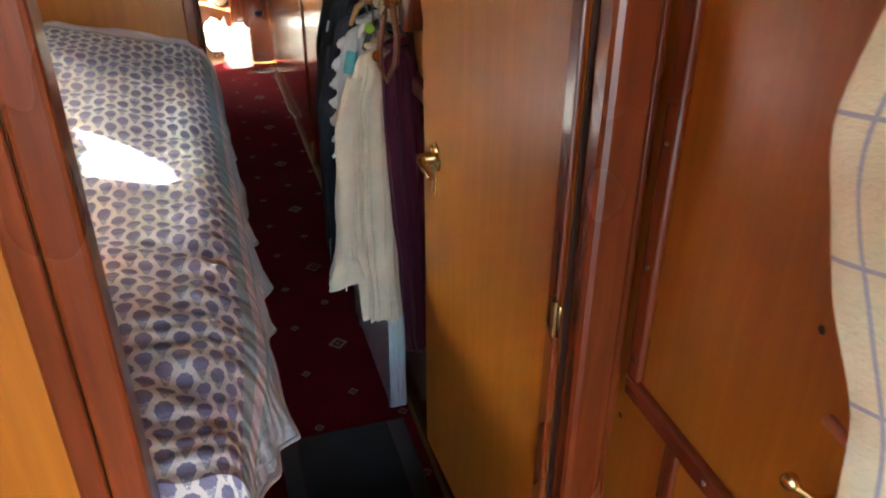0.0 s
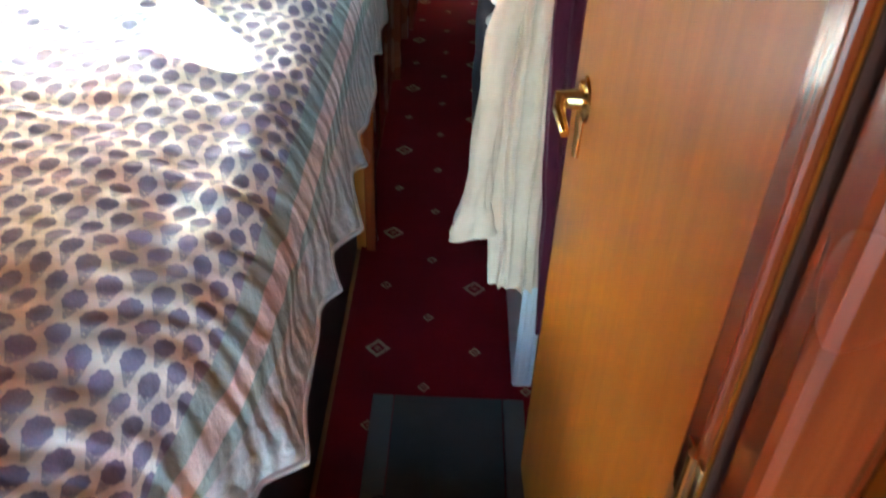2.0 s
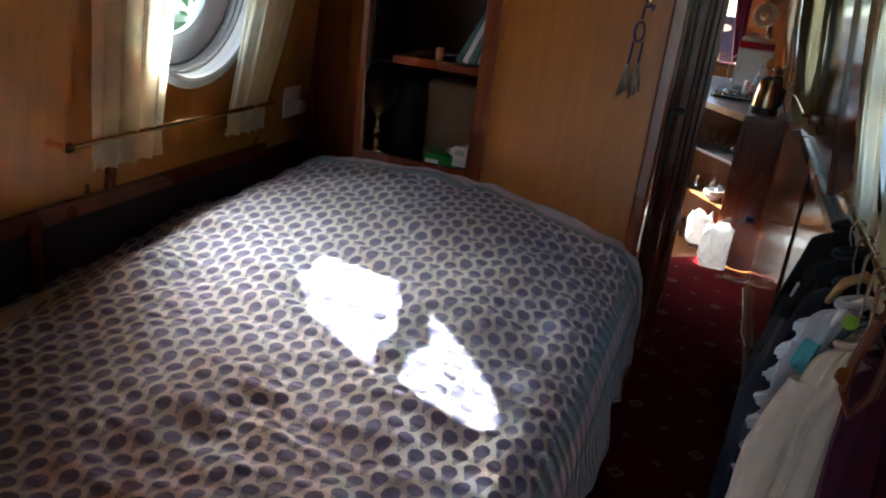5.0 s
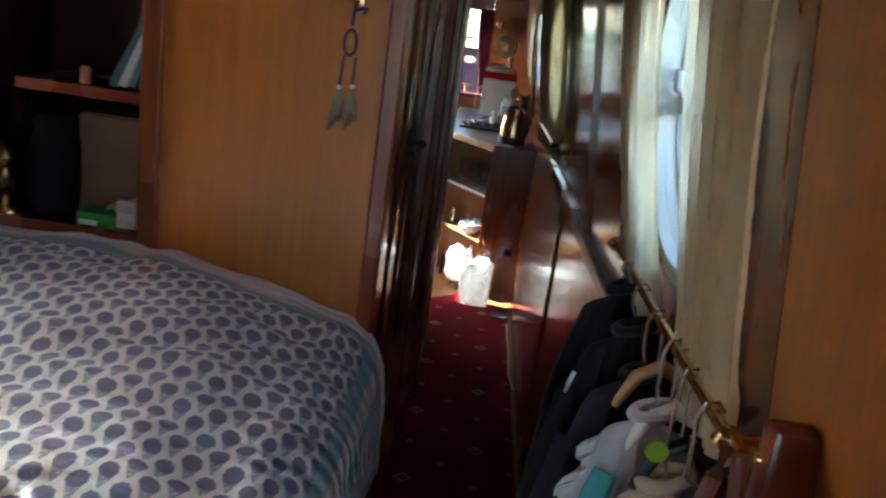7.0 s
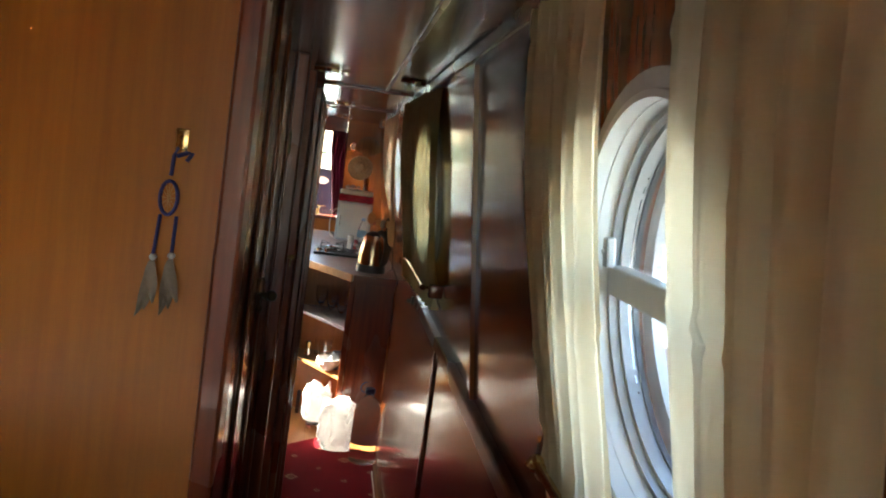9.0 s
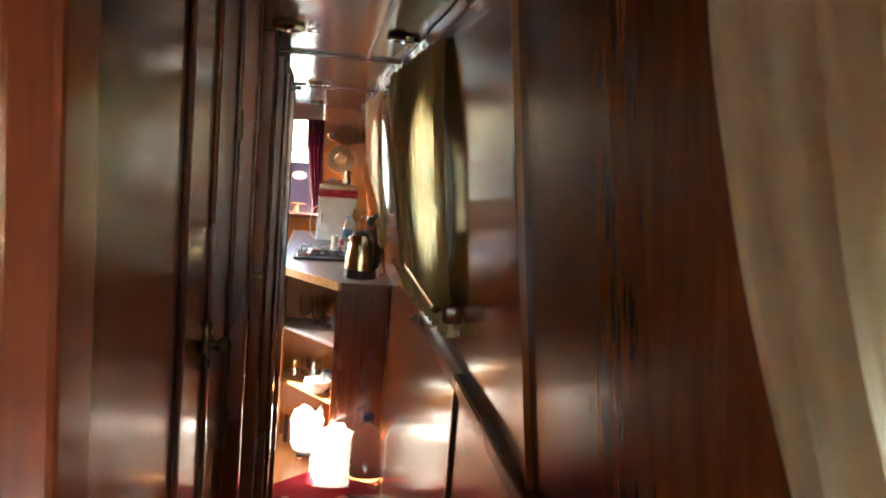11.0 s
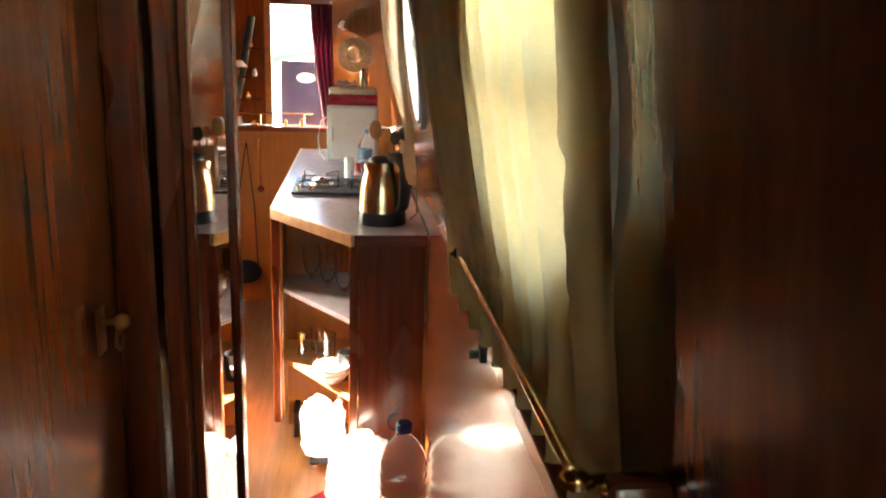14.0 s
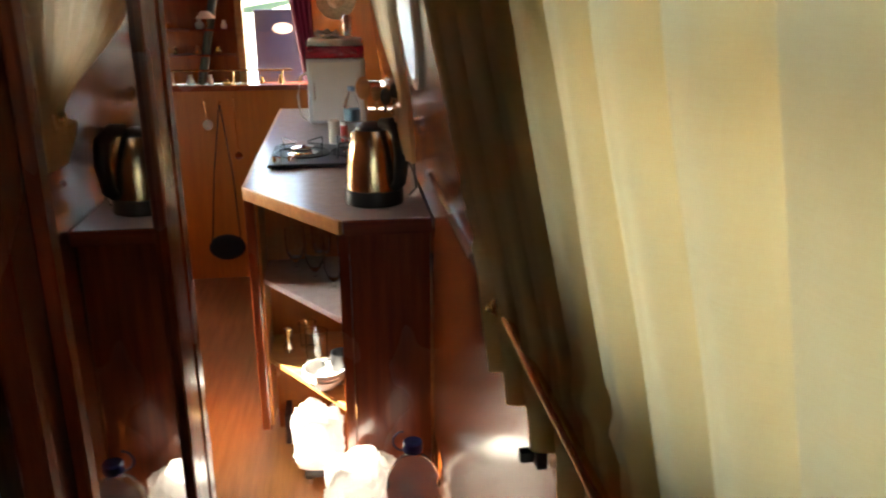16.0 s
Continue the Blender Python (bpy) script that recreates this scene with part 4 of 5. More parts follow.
garment(1.455, [(1.205, 0.885), (1.15, 0.868), (1.0, 0.872), (0.6, 0.895), (0.36, 0.912)], [(1.205, 0.925), (1.15, 0.950), (0.9, 0.962), (0.36, 0.964)], 1.205, 0.37, 0.020, C["burgundy"], "long burgundy knitted dress on a black hanger", 11, folds=3)
garment(1.525, [(1.19, 0.858), (1.13, 0.828), (1.03, 0.792), (0.8, 0.790), (0.44, 0.808)], [(1.19, 0.895), (1.12, 0.925), (0.9, 0.925), (0.44, 0.915)], 1.19, 0.445, 0.024, C["cream"], "long cream linen coat with a wide cuff on a black hanger", 23,
        sleeve=[(0.825, -0.012, 1.11, 0.020), (0.798, -0.020, 1.00, 0.028), (0.786, -0.024, 0.85, 0.026), (0.776, -0.026, 0.72, 0.025), (0.768, -0.028, 0.655, 0.030), (0.762, -0.028, 0.60, 0.042), (0.766, -0.028, 0.575, 0.040)])
garment(1.60, [(1.225, 0.850), (1.19, 0.822), (1.10, 0.798), (0.9, 0.792), (0.48, 0.84)], [(1.225, 0.90), (1.15, 0.935), (0.48, 0.945)], 1.225, 0.48, 0.024, C["grey"], "pale grey cotton shirt with a white ruffle and a teal patch", 31, extra=pocket)
garment(1.69, [(1.23, 0.850), (1.17, 0.815), (1.06, 0.782), (0.85, 0.768), (0.50, 0.765)], [(1.23, 0.905), (1.15, 0.945), (0.5, 0.955)], 1.23, 0.50, 0.030, C["navy"], "dark navy jacket with white cords on a wooden hanger", 41,
        sleeve=[(0.815, -0.02, 1.14, 0.024), (0.790, -0.03, 1.0, 0.032), (0.785, -0.03, 0.8, 0.028), (0.785, -0.03, 0.62, 0.026)], extra=laces)
garment(1.79, [(1.25, 0.855), (1.19, 0.820), (1.08, 0.790), (0.85, 0.778), (0.44, 0.772)], [(1.25, 0.905), (1.15, 0.950), (0.44, 0.958)], 1.25, 0.44, 0.032, C["black"], "long black coat with a pale piping on a hanger", 53, extra=piping(C["white"], 0.54, "thin white piping"),
        sleeve=[(0.82, -0.02, 1.15, 0.024), (0.80, -0.03, 1.02, 0.032), (0.795, -0.03, 0.8, 0.030), (0.79, -0.03, 0.58, 0.028)])
garment(1.90, [(1.27, 0.860), (1.22, 0.825), (1.08, 0.795), (0.9, 0.785), (0.45, 0.78)], [(1.27, 0.905), (1.18, 0.948), (0.45, 0.955)], 1.27, 0.45, 0.030, C["black"], "black fleece on a hanger at the end of the rail", 61)

# radiator
rad = thing("radiator", (0.895, 1.60, 0.0105), "narrow white pressed-steel radiator panel under the clothes", "radiator")
part("panel", box(0.0, 0.05, 0.0, 0.55, 0.03, 0.40, 0.008), M["whitegrey"], rad)
for k in range(3):
    part("rib", box(0.008 + k * 0.014, 0.014 + k * 0.014, -0.005, -0.0005, 0.06, 0.37, 0.002), M["whitegrey"], rad)
for yy in (0.04, 0.49):
    part("foot", box(0.005, 0.045, yy, yy + 0.02, 0.0, 0.029), M["whitegrey"], rad)

# mat and aft rug
m = thing("door_mat", (0, 0, 0.0105), "charcoal grey mat with paler ribbed bands along its sides", "mat")
part("centre_panel", box(0.604, 0.872, 0.93, 1.58, 0.0, 0.008, 0.003), M["mat"], m)
for a, b in ((0.550, 0.602), (0.874, 0.926)):
    part("band", box(a, b, 0.93, 1.58, 0.0, 0.0075, 0.003), M["mat_band"], m)

# ---------------- fore end ----------------
structure("sill", box(-0.55, 0.955, 7.60, 7.745, 1.052, 1.080, 0.005), M["trim_x"], "mahogany sill of the fore window")
structure("post", box(0.225, 0.262, 7.69, 7.75, 1.082, CEIL, 0.004), M["edge"], "pale wooden window post")
structure("wall_fore_west", box(-0.64, 0.224, 7.70, 7.74, 1.082, CEIL), M["panel_red"], "dark panelling with small shelves")
structure("wall_fore_east", box(0.60, 1.0, 7.70, 7.74, 1.082, CEIL), M["panel"], "varnished fore panelling")
structure("wall_fore_head", box(0.262, 0.599, 7.70, 7.74, 1.76, CEIL), M["trim_x"], "mahogany window head")
pane = box(0.263, 0.599, 7.72, 7.724, 1.082, 1.759)
pn = structure("pane", pane, M["glass"], "clear fore window pane")
pn.visible_shadow = False
curtain("curtain", "wine-red velvet curtain at the fore window", ((0.485, 7.66), (0.61, 7.66)), ((0.56, 7.66), (0.63, 7.66)), 1.77, 1.085, 4, 0.012, M["curtain_red"], None, 51)

cover = thing("bow_panel", (0.285, 8.0, 0.6), "navy-painted bow board with a white oval badge", "panel")
part("board", box(0.0, 0.30, 0.0, 0.02, 0.0, 0.845, 0.004), M["navy"], cover)
part("badge", lathe([(0.040, 0.0), (0.040, 0.003)], 32, None, (0, 0, 0), (1.35, 0.75)), M["white"], cover, "white oval badge").matrix_basis = pose(0.155, -0.0005, 0.745, 90, 0, 0)

box_unit = thing("bread_bin", (0.60, 6.98, 0.9722), "white enamelled box cabinet on the worktop", "box")
part("body", box(0.0, 0.255, 0.0, 0.26, 0.0, 0.285, 0.010), M["whitegrey"], box_unit)
part("door", box(0.016, 0.240, -0.006, -0.0005, 0.012, 0.270, 0.003), M["white"], box_unit, "pale enamelled door")
part("handle", tube([(0.030, -0.006, 0.10), (0.030, -0.020, 0.11), (0.030, -0.020, 0.17), (0.030, -0.006, 0.18)], 0.003, 8), M["steel"], box_unit)
pot = thing("tin", (0.728, 7.10, 1.2577), "red round tin with a broad white lid", "tin")
part("can", lathe([(0.115, 0), (0.118, 0.004), (0.118, 0.05), (0.115, 0.052)], 36), plain("red_tin", (0.28, 0.012, 0.02), 0.25), pot)
part("rim", lathe([(0.117, 0.0385), (0.124, 0.041), (0.124, 0.050), (0.119, 0.0515)], 36), M["plastic_black"], pot, "dark rubber rim")
part("lid", lathe([(0.120, 0.052), (0.122, 0.056), (0.122, 0.072), (0.116, 0.080), (0.05, 0.086)], 36), M["white"], pot)

# ---------------- outside ----------------
M["water"] = plain("canal_water", (0.03, 0.045, 0.035), 0.08, 0.0, 0.2, 1.0, 0.15)
M["quay"] = plain("old_concrete", (0.50, 0.50, 0.48), 0.9, 0.0, 0.35, 2.0, 0.5)
M["grass"] = plain("bank_grass", (0.06, 0.10, 0.03), 0.95, 0.0, 0.4, 3.0, 0.6)
structure("water", box(-9.0, 2.2, -60, 80, -0.9, -0.30), M["water"], "dark canal water")
structure("quay", box(2.2, 3.0, -60, 80, -0.9, 1.62), M["quay"], "grey concrete quay wall")
structure("ground", box(3.0, 400, -300, 400, -0.9, 1.60), M["quay"], "paved ground behind the quay")
structure("ground", box(-400, -9.0, -300, 400, -0.9, 0.0), M["grass"], "grassy far bank")
structure("foredeck", box(-0.6, 1.0, 7.75, 10.0, 0.3, 0.5995), M["quay"], "painted foredeck")

# ---------------- bedroom things ----------------
def dreamcatcher():
    blue, pale = plain("blue_cord", (0.03, 0.03, 0.14), 0.8), plain("feather", (0.24, 0.19, 0.14), 0.9, 0.0, 0.3, 40, 0.3)
    c = thing("dreamcatcher", (0.414, 2.187, 1.63), "small blue dreamcatcher with grey feathers on a brass hook", "dreamcatcher")
    part("loop", tube([(0.0, -0.014, -0.035), (-0.004, -0.012, -0.045), (-0.006, -0.010, -0.070)], 0.0025, 8), blue, c)
    ring = [(-0.006 + 0.0105 * math.cos(i * math.pi / 12), -0.010, -0.098 + 0.021 * math.sin(i * math.pi / 12)) for i in range(25)]
    part("ring", tube(ring, 0.0024, 8), blue, c)
    web = bmesh.new()
    for i in range(6):
        a = i * math.pi / 6
        tube([(-0.006 + 0.010 * math.cos(a), -0.010, -0.098 + 0.020 * math.sin(a)), (-0.006 - 0.010 * math.cos(a), -0.010, -0.098 - 0.020 * math.sin(a))], 0.0006, 4, web)
    part("web", web, M["edge"], c)
    part("bow", tube([(0.0, -0.014, -0.045), (0.012, -0.016, -0.040), (0.018, -0.014, -0.04), (0.012, -0.014, -0.05)], 0.003, 6), blue, c)
    for k, (x, z) in enumerate(((-0.018, -0.170), (0.004, -0.166))):
        part("cord", tube([(x * 0.9 + 0.002, -0.010, -0.12), (x, -0.009, z)], 0.0024, 6), blue, c)
        part("bead", ball((x, -0.009, z - 0.004), 0.0045), M["white"], c)
        for j in range(3):
            sway = (j - 1) * 0.018 + (k - 0.5) * 0.012

            def fe(u, v, x=x, z=z, sway=sway, j=j):
                w = 0.008 * math.sin(math.pi * min(1, v * 0.9 + 0.1)) * (u - 0.5) * 2
                return Vector((x + sway * v * v * 0.6 + w, -0.008 - 0.004 * j - 0.008 * (1 - (2 * u - 1) ** 2) * v, z - 0.008 - 0.072 * v + 0.01 * j * v))
            part("feather", surface(fe, 4, 10, 0.0006), pale, c)
    h = thing("wall_hook", (0.414, 2.195, 1.605), "small brass hook on the bulkhead", "hook")
    bm = box(-0.008, 0.008, -0.003, 0.0, -0.014, 0.014, 0.001)
    tube([(0, -0.003, 0.004), (0, -0.014, 0.002), (0, -0.018, -0.008), (0, -0.013, -0.013), (0, -0.007, -0.010)], 0.0025, 8, bm)
    part("hook", bm, M["brass"], h)


dreamcatcher()


def socket(name, at, turn, label):
    s = thing(name, at, label, "socket", turn=turn)
    part("plate", box(-0.043, 0.043, -0.008, 0.0, -0.043, 0.043, 0.003), M["plastic_white"], s)
    part("switch", box(0.012, 0.026, -0.012, -0.0085, 0.012, 0.032, 0.001), M["white"], s)
    part("plug", lathe([(0.020, 0.0), (0.021, 0.004), (0.018, 0.030), (0.012, 0.034)], 20), M["white"], s, "white plug").matrix_basis = pose(0.004, -0.0085, -0.012, 90, 0, 0)
    for x in (-0.034, 0.034):
        part("screw", lathe([(0.003, 0), (0.0025, 0.001)], 10), M["steel"], s).matrix_basis = pose(x, -0.0085, 0, 90, 0, 0)


socket("wall_socket", (XL(1.20) + 0.001, 2.30, 1.205), 90, "white double socket with a plug on the port side wall")

# port side trim
tb = structure("trim", box(-0.006, 0.012, -0.012, 0.012, 0.0, 0.76, 0.003), M["trim"])
tb.matrix_world = Matrix.Translation((-0.548, 1.60, 1.103)) @ Euler((0, math.atan(0.128), 0)).to_matrix().to_4x4()
# flat near-black board: shade between wall and quilt, put in as colour
structure("wall_west_shade", box(-0.554, -0.545, 0.52, 2.19, 0.85, 1.084), M["dark"], "flat dark board standing in for the shade beside the bed")
structure("trim", box(-0.5445, -0.53, 1.38, 1.41, 0.90, 1.084, 0.003), M["trim"])


def wood_block(at, label, size=(0.02, 0.022, 0.045), seed=0):
    b = thing("rail_block", at, label, "bracket")
    bm = box(-size[0], size[0], -size[1], size[1], -size[2], size[2], 0.008)
    part("block", bm, M["trim"], b)
    part("screw", lathe([(0.005, 0), (0.004, 0.003)], 12), M["brass"], b).matrix_basis = pose(-size[0] - 0.0005, 0, 0.01, 0, -90, 0)


wood_block((0.925, 1.384, 1.28), "red-brown wooden block that carries the clothes rail", (0.026, 0.015, 0.042))
wood_block((0.925, 2.055, 1.30), "red-brown wooden block at the far end of the clothes rail", (0.035, 0.015, 0.04))
for y in (3.395, 4.075):
    wood_block((0.920, y, 1.255), "dark wooden block that carries the curtain rail", (0.022, 0.013, 0.020))


def strap():
    s = thing("leather_strap", (0.86, 1.375, 1.25), "looped brown leather strap hung on the rail end", "strap")
    lea = plain("brown_leather", (0.14, 0.035, 0.014), 0.35, 0.0, 0.25, 20, 0.2)
    pts = [(0.01, 0.0, 0.05), (0.0, -0.012, 0.03), (-0.012, -0.014, -0.03), (-0.014, -0.016, -0.07), (0.0, -0.016, -0.105), (0.02, -0.014, -0.07), (0.025, -0.012, -0.02), (0.02, 0.0, 0.045)]
    part("band", tube(pts, 0.007, 8), lea, s)
    part("buckle", lathe([(0.012, 0), (0.012, 0.004), (0.006, 0.005)], 18), M["brass"], s).matrix_basis = pose(-0.020, -0.018, -0.05, 90, 0, 20)


strap()


# things in the cupboard
def oil_lamp():
    l = thing("oil_lamp", (-0.235, 2.245, 1.1285), "small brass oil lamp with a frosted glass globe", "lamp")
    part("base", lathe([(0.028, 0), (0.026, 0.006), (0.010, 0.014), (0.008, 0.03), (0.016, 0.042), (0.018, 0.055), (0.008, 0.068), (0.007, 0.085), (0.014, 0.095), (0.014, 0.105)], 24), M["brass"], l)
    frost = glass("frosted_globe", (0.85, 0.85, 0.88), 0.5, 1.1)
    part("globe", lathe([(0.016, 0.105), (0.040, 0.13), (0.050, 0.165), (0.043, 0.20), (0.026, 0.225), (0.024, 0.24)], 28, close=False), frost, l, "frosted glass globe")
    part("burner", lathe([(0.010, 0.106), (0.010, 0.125), (0.004, 0.13)], 14), M["brass"], l)


oil_lamp()
spine = [("book_green", (0.05, 0.14, 0.16)), ("book_white", (0.60, 0.58, 0.56)), ("book_teal", (0.08, 0.18, 0.20)), ("book_grey", (0.35, 0.34, 0.33)), ("book_dark", (0.03, 0.05, 0.05))]
for k, (n, c) in enumerate(spine):
    b = thing("book", (-0.030 + 0.019 * k, 2.225, 1.3942), ["thin green paperback leaning on the shelf", "white paperback leaning on the shelf", "teal paperback leaning on the shelf", "grey paperback leaning on the shelf", "dark thin book leaning on the shelf"][k], "book", "books on the cupboard shelf")
    b.rotation_euler = (0, radians(27 - 4 * k), 0)
    b.location.z += 0.007
    part("cover", box(0.0, 0.013, 0.0, 0.13, 0.0, 0.155 + 0.006 * (k % 2), 0.001), plain(n, c, 0.5), b)
    part("pages", box(0.0015, 0.0115, 0.003, 0.131, 0.002, 0.157), M["plastic_white"], b)

g = thing("tissue_box", (-0.040, 2.215, 1.1285), "green cardboard tissue box with a white tissue standing out", "box")
part("carton", box(-0.04, 0.055, 0.0, 0.06, 0.0, 0.030, 0.002), plain("green_card", (0.03, 0.26, 0.03), 0.5), g)
part("tissue", surface(lambda u, v: Vector((-0.0 + 0.06 * u + 0.01 * v, 0.03 + 0.012 * math.sin(u * 9), 0.030 + 0.036 * v * (0.35 + 0.65 * u))), 10, 6, 0.001), M["plastic_white"], g)
part("label", box(-0.035, 0.0, -0.001, -0.0002, 0.006, 0.016), M["white"], g)
tm = thing("timer", (0.020, 2.202, 1.1405), "white kitchen timer with a grey display", "timer")
part("body", box(-0.018, 0.018, 0.0, 0.012, 0.0, 0.052, 0.003), M["plastic_white"], tm)
part("display", box(-0.013, 0.013, -0.001, -0.0002, 0.030, 0.044), M["alu"], tm)
part("button", box(-0.012, -0.002, -0.002, -0.0002, 0.010, 0.018, 0.001), M["whitegrey"], tm)
part("button", box(0.002, 0.012, -0.002, -0.0002, 0.010, 0.018, 0.001), M["whitegrey"], tm)
bx = thing("storage_box", (-0.10, 2.30, 1.1285), "plain brown cardboard box at the back of the cupboard", "box")
part("carton", box(-0.02, 0.155, 0.0, 0.12, 0.0, 0.20, 0.003), plain("brown_card", (0.20, 0.13, 0.07), 0.8), bx)
part("flap", box(-0.018, 0.153, 0.002, 0.06, 0.2005, 0.203), plain("brown_card_flap", (0.24, 0.16, 0.09), 0.8), bx)
dk = thing("black_bag", (-0.17, 2.31, 1.1285), "black cloth bag at the back of the cupboard", "bag")
part("sack", lathe([(0.04, 0), (0.055, 0.03), (0.055, 0.15), (0.035, 0.19)], 20), C["black"], dk)
cd = thing("candle", (-0.075, 2.235, 1.3942), "short terracotta candle on the shelf", "candle")
part("wax", lathe([(0.010, 0), (0.0105, 0.002), (0.010, 0.026), (0.007, 0.030)], 18), plain("terracotta", (0.35, 0.12, 0.06), 0.6), cd)
part("wick", tube([(0, 0, 0.030), (0.001, 0, 0.036)], 0.0008, 5), M["black"], cd)

# aft: step rug, slipper, towel, screws
M["rug"] = None
def rug_material():
    w = Nodes("woven_rug")
    tc, sp = w.n("TexCoord"), w.n("SeparateXYZ")
    w.link(tc.outputs["Object"], sp.inputs[0])
    X, Y = sp.outputs["X"], sp.outputs["Y"]
    fx = w.math("SUBTRACT", w.math("FRACT", w.math("DIVIDE", X, 0.14)), 0.5)
    fy = w.math("SUBTRACT", w.math("FRACT", w.math("DIVIDE", Y, 0.10)), 0.5)
    r = w.math("SQRT", w.math("ADD", w.math("MULTIPLY", fx, fx), w.math("MULTIPLY", fy, fy)))
    r = w.math("ADD", r, w.math("MULTIPLY", w.math("SUBTRACT", w.noise(w.coords(), 160, 2), 0.5), 0.12))
    ringm = w.math("MULTIPLY", w.math("GREATER_THAN", r, 0.24), w.math("LESS_THAN", r, 0.36))
    dotm = w.math("LESS_THAN", r, 0.11)
    stripe = w.math("GREATER_THAN", w.math("ABSOLUTE", fx), 0.42)
    nz = w.noise(w.coords("Object", (1, 1, 1)), 300, 3)
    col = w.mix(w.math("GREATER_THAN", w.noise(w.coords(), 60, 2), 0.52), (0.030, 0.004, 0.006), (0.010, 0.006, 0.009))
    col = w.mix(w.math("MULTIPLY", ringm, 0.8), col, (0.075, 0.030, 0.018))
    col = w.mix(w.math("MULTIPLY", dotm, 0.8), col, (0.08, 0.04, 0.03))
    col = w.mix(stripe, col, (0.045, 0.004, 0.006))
    col = w.mix(1.0, col, w.ramp(nz, [(0.3, (0.6,) * 3), (0.7, (1.3,) * 3)]), "MULTIPLY")
    w.bump(nz, 0.5, 0.003)
    return w.set(Base_Color=col, Roughness=0.95)


M["rug"] = rug_material()
rg = thing("rug", (0, 0, 0.3255), "small red woven rug with cream medallions, laid over the step", "rug")
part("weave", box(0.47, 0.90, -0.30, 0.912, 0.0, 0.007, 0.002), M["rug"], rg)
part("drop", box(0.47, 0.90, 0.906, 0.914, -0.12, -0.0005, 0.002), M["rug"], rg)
sl = thing("camera_strap_case", (0.60, 1.22, 0.019), "small round black leather case with a silver disc and loose straps", "case")
part("case", lathe([(0.030, 0), (0.033, 0.006), (0.033, 0.040), (0.028, 0.048)], 26), M["plastic_black"], sl)
part("disc", lathe([(0.018, 0.0485), (0.017, 0.051)], 24), M["alu"], sl, "dull silver disc")
part("strap", tube([(0.03, 0, 0.02), (0.055, 0.01, 0.004), (0.06, -0.03, 0.004), (0.02, -0.06, 0.004), (-0.03, -0.05, 0.004), (-0.05, 0.0, 0.006), (-0.03, 0.02, 0.02)], 0.004, 8), M["plastic_black"], sl)


def towel_material():
    w = Nodes("checked_towel")
    uv, sp = w.n("UVMap"), w.n("SeparateXYZ")
    w.link(uv.outputs["UV"], sp.inputs[0])
    col = (0.74, 0.68, 0.54)
    m = None
    for s_, off in ((sp.outputs["X"], 0.3), (sp.outputs["Y"], 0.1)):
        f = w.math("FRACT", w.math("ADD", w.math("MULTIPLY", s_, 5.0), off))
        k = w.math("LESS_THAN", f, 0.035)
        m = k if m is None else w.math("MAXIMUM", m, k)
    base = w.ramp(w.noise(w.coords("UV"), 6, 3), [(0.3, (0.66, 0.58, 0.36)), (0.7, (0.82, 0.74, 0.50))])
    c = w.mix(w.math("MULTIPLY", m, 0.7), base, (0.24, 0.25, 0.42))
    w.bump(w.noise(w.coords("UV"), 120, 3), 0.5, 0.004)
    return w.set(Base_Color=c, Roughness=0.95, Sheen_Weight=0.3)


tw = thing("tea_towel", (0, 0, 0), "cream tea towel with thin blue checks, hung over a stick", "towel")


def tw_fn(u, v):
    y = -0.255 + 0.41 * u * (1 - 0.10 * v)
    z = 1.68 - 0.42 * v - 0.02 * u + 0.06 * (1 - u) * v
    x = 0.915 - 0.045 * smooth(v * 2) - 0.014 * math.sin(u * 14 + 2 * wob(v * 3, 2)) - 0.012 * wob(u * 6, v * 5)
    if v > 0.55:
        y -= 0.03 * (v - 0.55)
    return Vector((x, y + 0.03 * math.sin(v * 5), z))


part("cloth", surface(tw_fn, 40, 40, 0.003, lambda u, v: (u, v)), towel_material(), tw)
st = thing("towel_stick", (0.895, -0.055, 1.27), "thin pinkish wooden stick behind the towel", "stick")
part("stick", tube([(0, 0.190, 0.004), (0.0, -0.20, -0.04)], 0.005, 10), plain("pink_wood", (0.45, 0.20, 0.14), 0.5), st)
part("clip", tube([(0.0, 0.17, 0.0), (0.070, 0.17, 0.02)], 0.003, 8), M["brass"], st)
hk = thing("coat_hook", (0.960, 0.145, 1.16), "brass double coat hook on the side wall", "hook")
bm = box(-0.004, 0.0, -0.012, 0.012, -0.02, 0.02, 0.001)
tube([(-0.004, 0, 0.0), (-0.03, 0.01, 0.0), (-0.045, 0.02, 0.012)], 0.004, 8, bm)
ball((-0.046, 0.021, 0.014), 0.008, bm)
tube([(-0.004, 0, -0.005), (-0.03, -0.01, -0.008), (-0.04, -0.02, 0.0)], 0.004, 8, bm)
ball((-0.041, -0.021, 0.002), 0.007, bm)
part("hook", bm, M["brass"], hk)
for y, z in ((0.463, 1.35), (0.463, 1.20), (0.463, 1.07), (0.463, 1.55), (0.30, 1.025), (0.15, 1.025)):
    s = thing("screw", (0.9475, y, z), "small steel screw head in the beading", "screw", "screws in the beading")
    part("head", ball((0, 0, 0), 0.004, None, (0.5, 1, 1), 10, 6), M["steel"], s)
for y, z in ((0.49, 0.955), (0.22, 1.28)):
    s = thing("screw_hole", (0.9592, y, z), "dark plugged screw hole in the panelling", "screw", "plugged holes")
    part("plug", ball((0, 0, 0), 0.0045, None, (0.2, 1, 1), 10, 6), M["black"], s)

